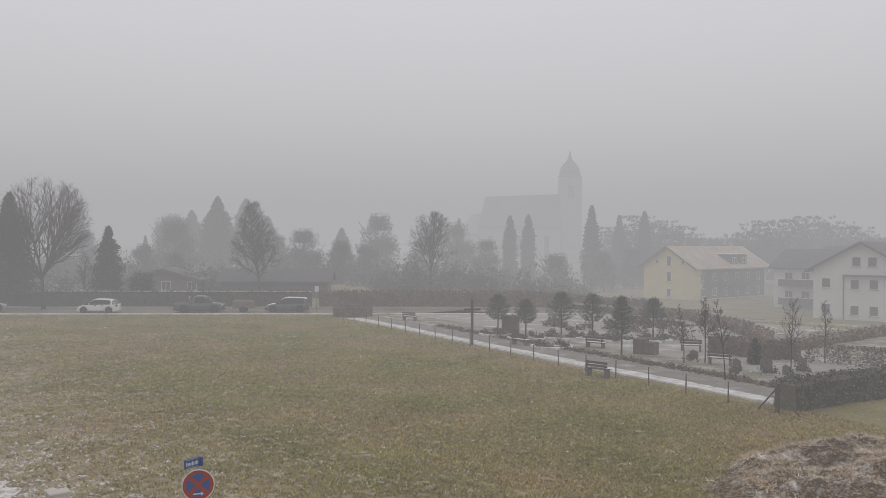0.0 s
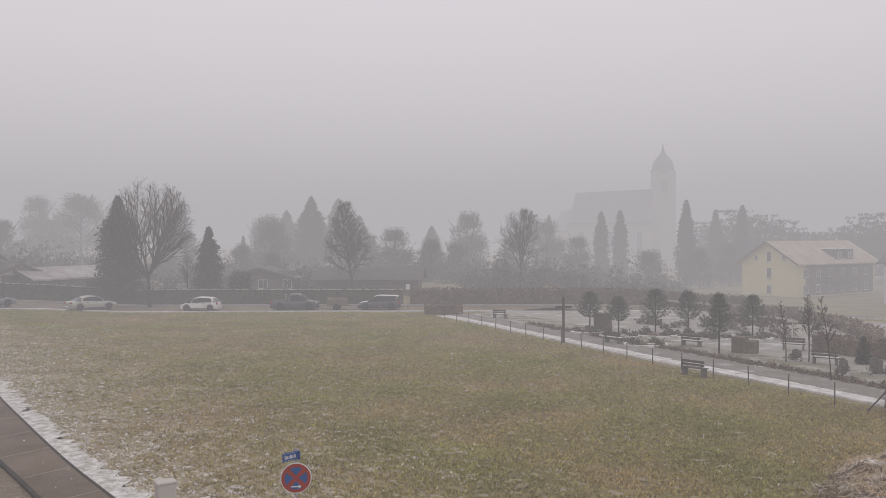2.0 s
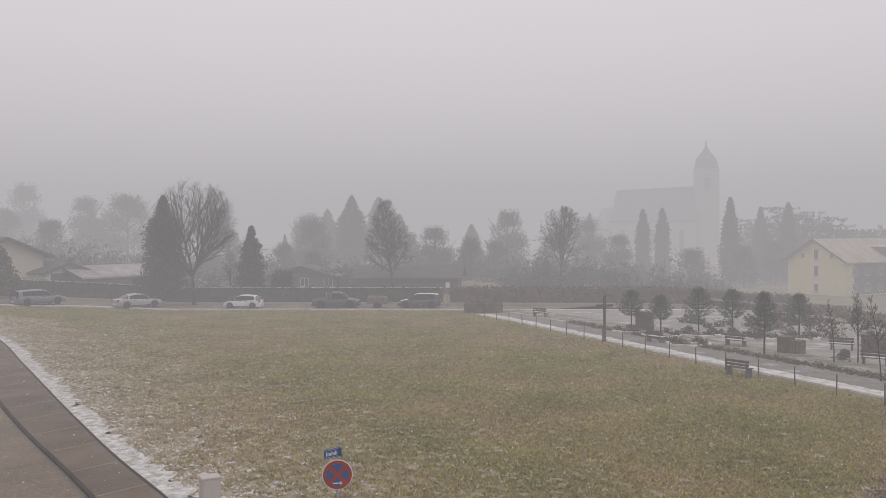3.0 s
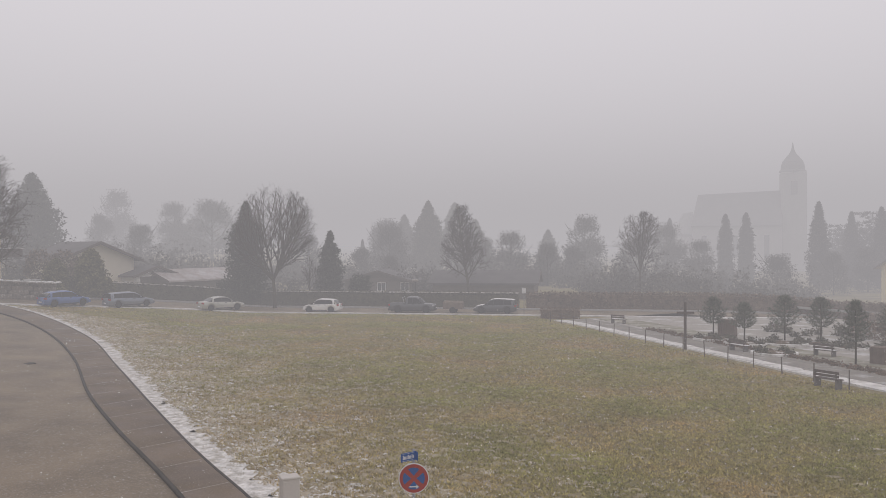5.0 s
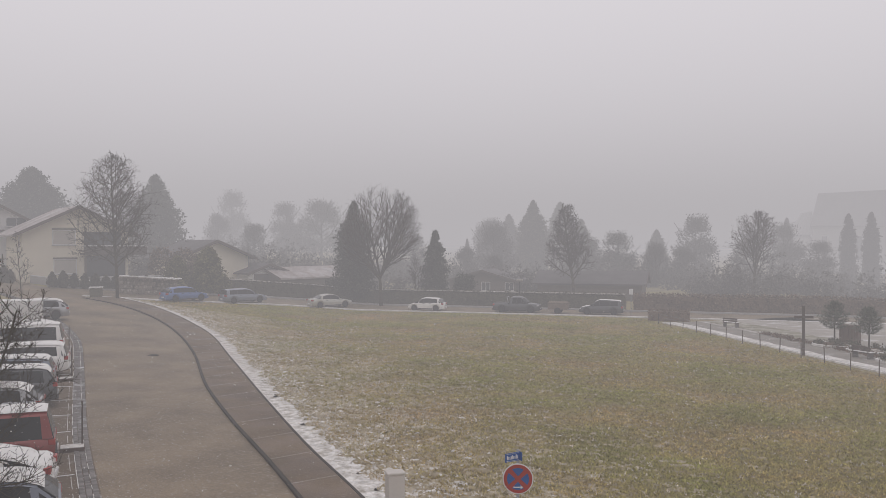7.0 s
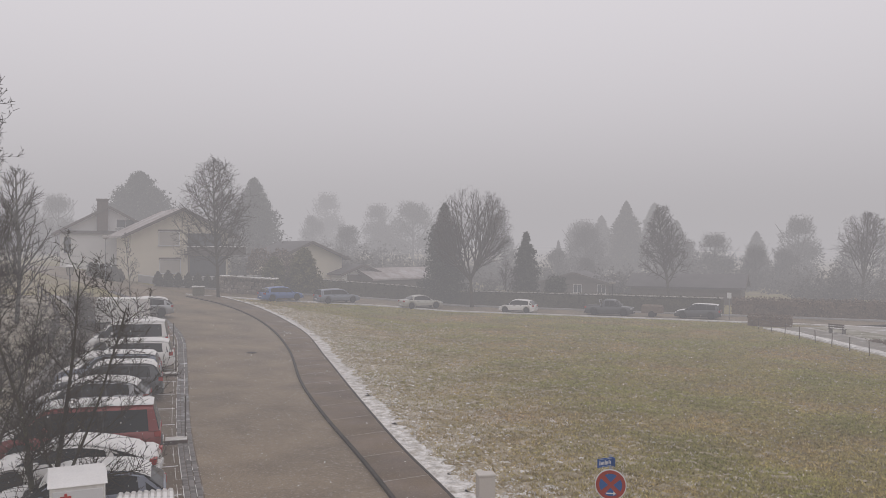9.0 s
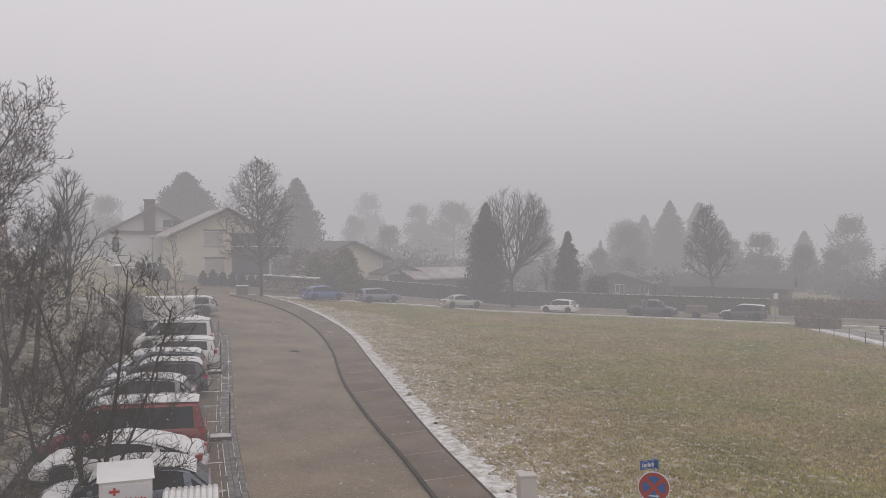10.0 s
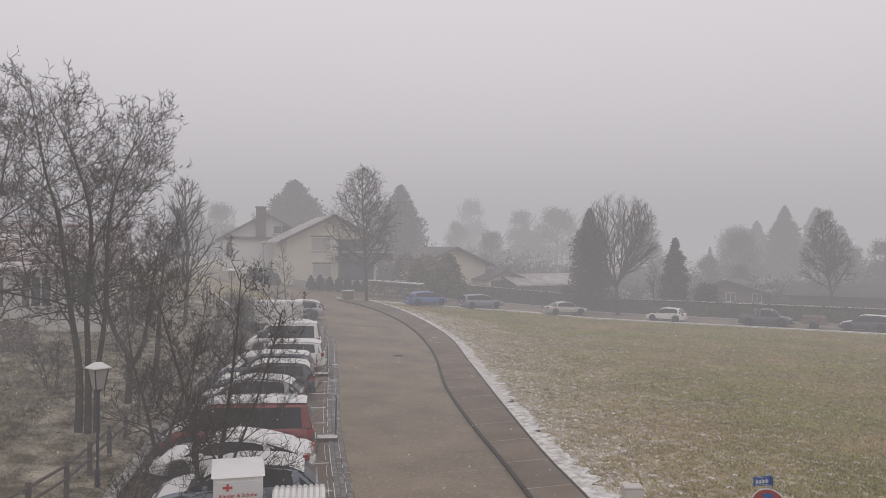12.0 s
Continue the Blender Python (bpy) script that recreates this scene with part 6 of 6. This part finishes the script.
leafy_block("bank_hedge", "long reddish brown hedge bank behind the graveyard", [(4, 100), (15, 96), (21.3, 81.6), (23.3, 65.7), (22.6, 57)], .9, .75, FADED, 15, size=0.13, density=26)
leafy_block("bank_hedge", "low reddish brown hedge beside the frosty lawn", [(20.6, 51.4), (29.7, 59), (36, 64)], .8, .6, FADED, 16, size=0.12, density=30)
solid("boundary_wall", ribbon(V2([(4, 94), (17, 88), (26, 77)]), V2([(4.3, 94.4), (17.3, 88.4), (26.4, 77.2)]), .95, 1, 40), CONCRETE, "low pale boundary wall behind the graveyard", "wall", kind="structure")
solid("lower_lawn", ribbon(V2([(22.5, 60.5), (31.5, 65.5), (37, 62)]), V2([(23.5, 48), (30, 50), (36, 52)]), .06, 8, 30, .4), LAWN, "pale frosty lawn patch beyond the graves", "lawn", kind="structure")

LANE_A, LANE_B = smooth_line([(6, 112), (22, 103), (33, 86), (40, 66), (44, 50)]), smooth_line([(14, 124), (34, 116), (48, 96), (57, 72), (62, 52)])
solid("lane", ribbon(LANE_B, LANE_A, .05, 6, 50), ASPHALT, "damp asphalt lane below the graveyard", "road", kind="structure")
solid("lane_snow", ribbon(offset(LANE_A, .5), offset(LANE_A, -.2), .09, 2, 120, .2), PATCHSNOW, "thin snow along the lane edge", "verge", kind="structure")

# heap of soil and brushwood at the meadow edge
hv, hf = [], []
hn = 140
for j in range(hn + 1):
    for i in range(hn + 1):
        u, v = i / hn * 2 - 1, j / hn * 2 - 1
        x, y = u * 8.5, v * 4.6
        e = max(0, 1 - u * u - v * v) ** .6
        z = 1.0 * e * (0.75 + .5 * noise.noise((x * .3, y * .4, 2))) + e * (.3 * noise.noise((x * 1.1, y * 1.1, 5)) + .26 * abs(noise.noise((x * 2.1, y * 2.1, 8))) + .16 * abs(noise.noise((x * 5.2, y * 5.2, 3)))) - .16
        hv.append((x, y, z))
hf = [(j * (hn + 1) + i, j * (hn + 1) + i + 1, (j + 1) * (hn + 1) + i + 1, (j + 1) * (hn + 1) + i) for j in range(hn) for i in range(hn)]
heap = thing("soil_heap", "heap of brown soil, dead stalks and snow", "heap", x=14.7, y=24.1, z=-.14, turn=24)
part("earth", mesh_of("earth", hv, hf, SOIL, True), heap)
hr = np.random.default_rng(33)
pick = np.array(hv)[hr.integers(0, len(hv), 90000)] + hr.normal(0, .12, (90000, 3)) * (1, 1, .2)
pick = pick[pick[:, 2] > -.05]
m = len(pick)
flow = 2.2 * np.sin(pick[:, 0] * 1.3 + 1.7 * np.sin(pick[:, 1] * 1.1)) + 1.4 * np.sin(pick[:, 1] * 2.1)
d = np.stack([np.cos(flow), np.sin(flow), 0 * flow], 1) + hr.normal(0, .9, (m, 3)) * (1, 1, .6)
d /= np.linalg.norm(d, axis=1, keepdims=True)
d[:, 2] = np.abs(d[:, 2])
ln = hr.uniform(.05, .22, (m, 1))
s = np.cross(d, (0, 0, 1.0)) * .02
part("matting", soup("stalks", np.stack([pick - s, pick + s, pick + d * ln], 1), STALK), heap, "matted dry stalks")
for k, (x, y) in enumerate(((19.5, 33.2), (21.5, 33.8), (23.2, 32.5))):
    bare_tree("low leafless scrub by the hedge", x, y, 230 + k, 1.1, .8, .02, .03, "leafless scrub", "leafless_shrub", kids=(8, 5, 4, 3), lean=.8, stems=4, crook=.25, min_r=.006)

# ---------------------------------------------------------------- grass
def tufts(name, label, n, box_, inside, mat, h, seed, blades=4, width=.014):
    rng = np.random.default_rng(seed)
    p = rng.uniform((box_[0], box_[1]), (box_[2], box_[3]), (n, 2))
    p = p[inside(p[:, 0], p[:, 1], rng)]
    k = np.repeat(p, blades, axis=0) + rng.normal(0, .06, (len(p) * blades, 2))
    s = -0.9 * k[:, 0] - .25 * k[:, 1]
    t = np.clip(s - 16, 0, 45)
    z = .11 * t * t / (t + 6) - .03
    base = np.column_stack([k, z])
    m = len(k)
    a = rng.uniform(0, 2 * np.pi, m)
    lean = rng.normal(0, .7, (m, 2))
    hh = h * rng.uniform(.5, 1.4, m)
    side = np.column_stack([np.cos(a), np.sin(a), np.zeros(m)]) * (width * rng.uniform(.7, 1.8, m))[:, None]
    tip = base + np.column_stack([lean * hh[:, None], hh])
    return solid(name, soup(name, np.stack([base - side, base + side, tip], 1), mat), None, label, "grass", kind="stuff")


def side_of(line):
    P = np.array([[p.x, p.y] for p in line])

    def f(x, y):
        """Signed distance to the line: negative on its right."""
        best, sign = np.full(len(x), 1e9), np.zeros(len(x))
        for a, b in zip(P, P[1:]):
            d = b - a
            L = np.hypot(*d)
            t = np.clip(((x - a[0]) * d[0] + (y - a[1]) * d[1]) / L ** 2, 0, 1)
            q = np.hypot(x - a[0] - t * d[0], y - a[1] - t * d[1])
            c = d[0] * (y - a[1]) - d[1] * (x - a[0])
            m = q < best
            best, sign = np.where(m, q, best), np.where(m, np.sign(c), sign)
        return best * sign
    return f


walk_d, path_d, street_d = side_of(resample(WALK_LINE, 4)), side_of(PATH_L), side_of(resample(STREET_N, 4))


def on_meadow(x, y, rng):
    return (walk_d(x, y) < -.5) & (path_d(x, y) < -.6) & (street_d(x, y) < -.8) & (rng.random(len(x)) < np.clip(26 / np.hypot(x, y), .12, 1) ** 1.2 * (1 - .75 * np.exp(walk_d(x, y) / 2.5)))


def near_walk(x, y, rng):
    d = -walk_d(x, y)
    return (d > .1) & (rng.random(len(x)) < np.exp(-d / 4.0) + .05)


tufts("meadow_grass", "short matted olive and straw winter grass", 560000, (-56, 14, 26, 79), on_meadow, GRASS, .06, 1, width=.017)
tufts("frosted_grass", "frosted pale grass along the footpath", 230000, (-56, 12, 8, 62), near_walk, PALE_GRASS, .06, 2, width=.018)
tufts("rough_grass", "rough frosted grass under the bare trees", 70000, (-62, 4, -17, 42), lambda x, y, r: (side_of(resample(offset(GUTTER_LINE, 5.4), 3))(x, y) > .1), LITTER, .12, 3, width=.022)

tufts("frosted_blades", "frost-whitened blades between the leaf litter", 60000, (-62, 4, -17, 42), lambda x, y, r: (side_of(resample(offset(GUTTER_LINE, 7.2), 3))(x, y) > .1) & (np.sin(x * .9 + 2 * np.sin(y * .7)) + r.normal(0, .7, len(x)) > .1), PALE_GRASS, .08, 4, width=.024)

# patches of frosted turf and thin snow, thinning out from the footpath
pr = np.random.default_rng(19)


def patches(name, label, n, reach, size, mat, lift):
    c = pr.uniform((-56, 12), (8, 62), (n, 2))
    d = -walk_d(c[:, 0], c[:, 1])
    c = c[(d > .25) & (pr.random(n) < np.exp(-d / reach))]
    m = len(c)
    r = size * pr.uniform(.4, 1.5, m)
    ang = pr.uniform(0, 6.28, m)
    rim = []
    for k in range(7):
        q = ang + k * 2 * np.pi / 7
        rr = r * pr.uniform(.5, 1.2, m)
        rim.append(np.column_stack([c[:, 0] + rr * np.cos(q) * 1.3, c[:, 1] + rr * np.sin(q) * .8]))
    z = np.array([ground_z(a, b) for a, b in c])
    up = z + lift * pr.uniform(.3, 1, m)
    tri = [np.stack([np.column_stack([c, up]), np.column_stack([rim[k], z - .035]), np.column_stack([rim[(k + 1) % 7], z - .035])], 1) for k in range(7)]
    solid(name, soup(name, np.concatenate(tri), mat), None, label, "verge", kind="stuff")


patches("frosted_turf", "frosted straw-coloured turf fading into the meadow", 190000, 3.4, .15, FROST, .022)
patches("thin_snow", "thin melting snow along the footpath edge", 190000, 1.15, .11, PATCHSNOW, .032)

# fallen snow flecks on the meadow by the footpath
fr = np.random.default_rng(9)
fx = fr.uniform((-56, 12), (6, 62), (60000, 2))
dd = -walk_d(fx[:, 0], fx[:, 1])
fx = fx[(dd > .3) & (fr.random(len(fx)) < .9 * np.exp(-dd / 1.5) + .012)]
fz = np.array([ground_z(a, b) for a, b in fx]) + .012
aa = fr.uniform(0, 6.28, len(fx))
rad = fr.uniform(.012, .05, len(fx)) * (1 + 1.2 * np.exp(-(-walk_d(fx[:, 0], fx[:, 1])) / .8))
tri = np.stack([np.column_stack([fx[:, 0] + rad * np.cos(aa + k * 2.1) * (1.6 if k == 0 else 1), fx[:, 1] + rad * np.sin(aa + k * 2.1), fz + .02 * (k == 1)]) for k in range(3)], 1)
solid("snow_flecks", soup("snow_flecks", tri, SNOW), None, "scattered flecks of thin snow in the grass", "snow", kind="stuff")

# ---------------------------------------------------------------- pieces of the road edge
kerb_mesh = Shape().box(-.49, .49, -.06, .055, -.2, .03, .012).mesh("kerb_stone", KERB)
kp = even(offset(KERB_LINE, .05), 92)
for a, b in zip(kp, kp[1:]):
    m = (a + b) / 2
    ob = part("kerb_stone", kerb_mesh, pavement, at=pose(m.x, m.y, ground_z(m.x, m.y) + .085, 0, 0, math.degrees(math.atan2(b.y - a.y, b.x - a.x))))
gutter = thing("gutter", "double row of snow-dusted granite setts", "gutter", kind="structure", x=0, y=0, z=0)
sett_mesh = Shape().box(-.075, .075, -.075, .075, -.08, .045, .014).mesh("sett", SETT)
gp = even(even(GUTTER_LINE, 300)[18:200], 470)
far_setts = Shape()
for i, (a, b) in enumerate(zip(gp, gp[1:])):
    t = (b - a).normalized()
    nrm = Vector((-t.y, t.x))
    for j in range(3):
        p = a + nrm * (.12 + .17 * j) + t * (.05 * (j % 2))
        at = pose(p.x, p.y, ground_z(p.x, p.y) + .02 - .012 * (j == 1) + .004 * math.sin(i * 7.7 + j), 2 * math.sin(i * 3.1), 2 * math.cos(i * 5.3), math.degrees(math.atan2(t.y, t.x)) + 4 * math.sin(i * 11.3 + j))
        if i < 98:
            part("sett", sett_mesh, gutter, at=at)
        else:
            far_setts.box(-.075, .075, -.075, .075, -.06, .045, m=at)
tagged(part("setts", far_setts, gutter, material=SETT), kind="stuff")

# snow caught in the gutter joints, and joints across the footpath
for off, wid, seed_ in ((.2, .03, 1), (.54, .035, 2), (.7, .025, 3)):
    base_line = even(offset(even(GUTTER_LINE, 300)[16:185], off), 260)
    sh = Shape()
    for i, (a, b) in enumerate(zip(base_line, base_line[1:])):
        if noise.noise((i * .23, seed_ * 5.0, 0)) > -.1:
            t = (b - a).normalized()
            nrm = Vector((-t.y, t.x)) * wid * (.6 + .5 * abs(noise.noise((i * .9, seed_, 2))))
            sh.add([(q.x, q.y, ground_z(q.x, q.y) + .066) for q in (a - nrm * .5, b - nrm * .5, b + nrm * .5, a + nrm * .5)], [(0, 1, 2, 3)])
    solid("joint_snow", sh, PATCHSNOW, "broken line of snow along the gutter joints", "snow", kind="structure")
ja, jb = even(KERB_LINE, 26), even(WALK_LINE, 26)
for a, b in zip(ja[1:-1], jb[1:-1]):
    t = (b - a).normalized()
    nrm = Vector((-t.y, t.x)) * .018
    sh = Shape()
    sh.add([(q.x, q.y, ground_z(q.x, q.y) + .094) for q in (a - nrm, b - nrm, b + nrm, a + nrm)], [(0, 1, 2, 3)])
    part("joint", sh, pavement, "pale joint across the footpath", material=GRAVEL)

# bay markings and their stubs
lines = thing("bay_lines", "worn white bay lines of flush stones", "marking", kind="structure", x=0, y=0, z=0)
bp = even(even(GUTTER_LINE, 300)[20:170], 18)
for a, b in zip(bp, bp[1:]):
    t = (b - a).normalized()
    nrm = Vector((-t.y, t.x))
    sh = Shape()
    q = [a + nrm * (.6 + 5.4 * k / 6) for k in range(7)]
    vs = []
    for p in q:
        for s in (-.05, .05):
            r = p + t * s
            vs.append((r.x, r.y, ground_z(r.x, r.y) + .045))
    sh.add(vs, [(2 * k, 2 * k + 1, 2 * k + 3, 2 * k + 2) for k in range(6)])
    part("line", sh, lines, material=PAINTLINE)

cover = thing("manhole_cover", "round dusted manhole cover in the road", "manhole cover", x=-34.1, y=38.9)
part("frame", Shape().lathe([(.36, .0), (.36, .04), (.33, .045)], 24), cover, material=KERB)
part("lid", Shape().lathe([(.31, .02), (.31, .042), (.05, .044)], 20), cover, "dusted worn lid", material=FOOTPATH)

for k, (x, y) in enumerate(((-21.4, 20.6), (-31.6, 30.0), (-37.6, 35.6))):
    stop = thing("planter_slab", "low snow-topped concrete slab at a bay end", "slab", "bay slabs", x=x, y=y, turn=45)
    part("slab", Shape().box(-.38, .38, -.28, .28, -.05, .16, .02), stop, material=BRICK)
    part("snow_cover", Shape().box(-.36, .36, -.26, .26, .164, .19, .01), stop, "snow on top", material=PATCHSNOW)
    part("stake", Shape().tube([(.3, .2, 0), (.3, .2, 1.6)], [.03, .025], 6), stop, "dark stake", material=DARKWOOD)

# falling snow
sr = np.random.default_rng(77)
n = 15000
az, dist = sr.uniform(radians(-72), radians(36), n), sr.uniform(12, 48, n)
q = np.column_stack([dist * np.sin(az), dist * np.cos(az), sr.uniform(.3, 1, n) * 0 + 6.8 + dist * np.tan(sr.uniform(radians(-19), radians(-4.5), n))])
q = q[q[:, 2] > .2]
s = sr.uniform(.004, .011, (len(q), 1, 1))
o = sr.normal(0, 1, (len(q), 3, 3))
solid("snowflakes", soup("snowflakes", q[:, None, :] + o * s, SNOW), None, "sparse small snowflakes falling through the air", "snow", kind="stuff")
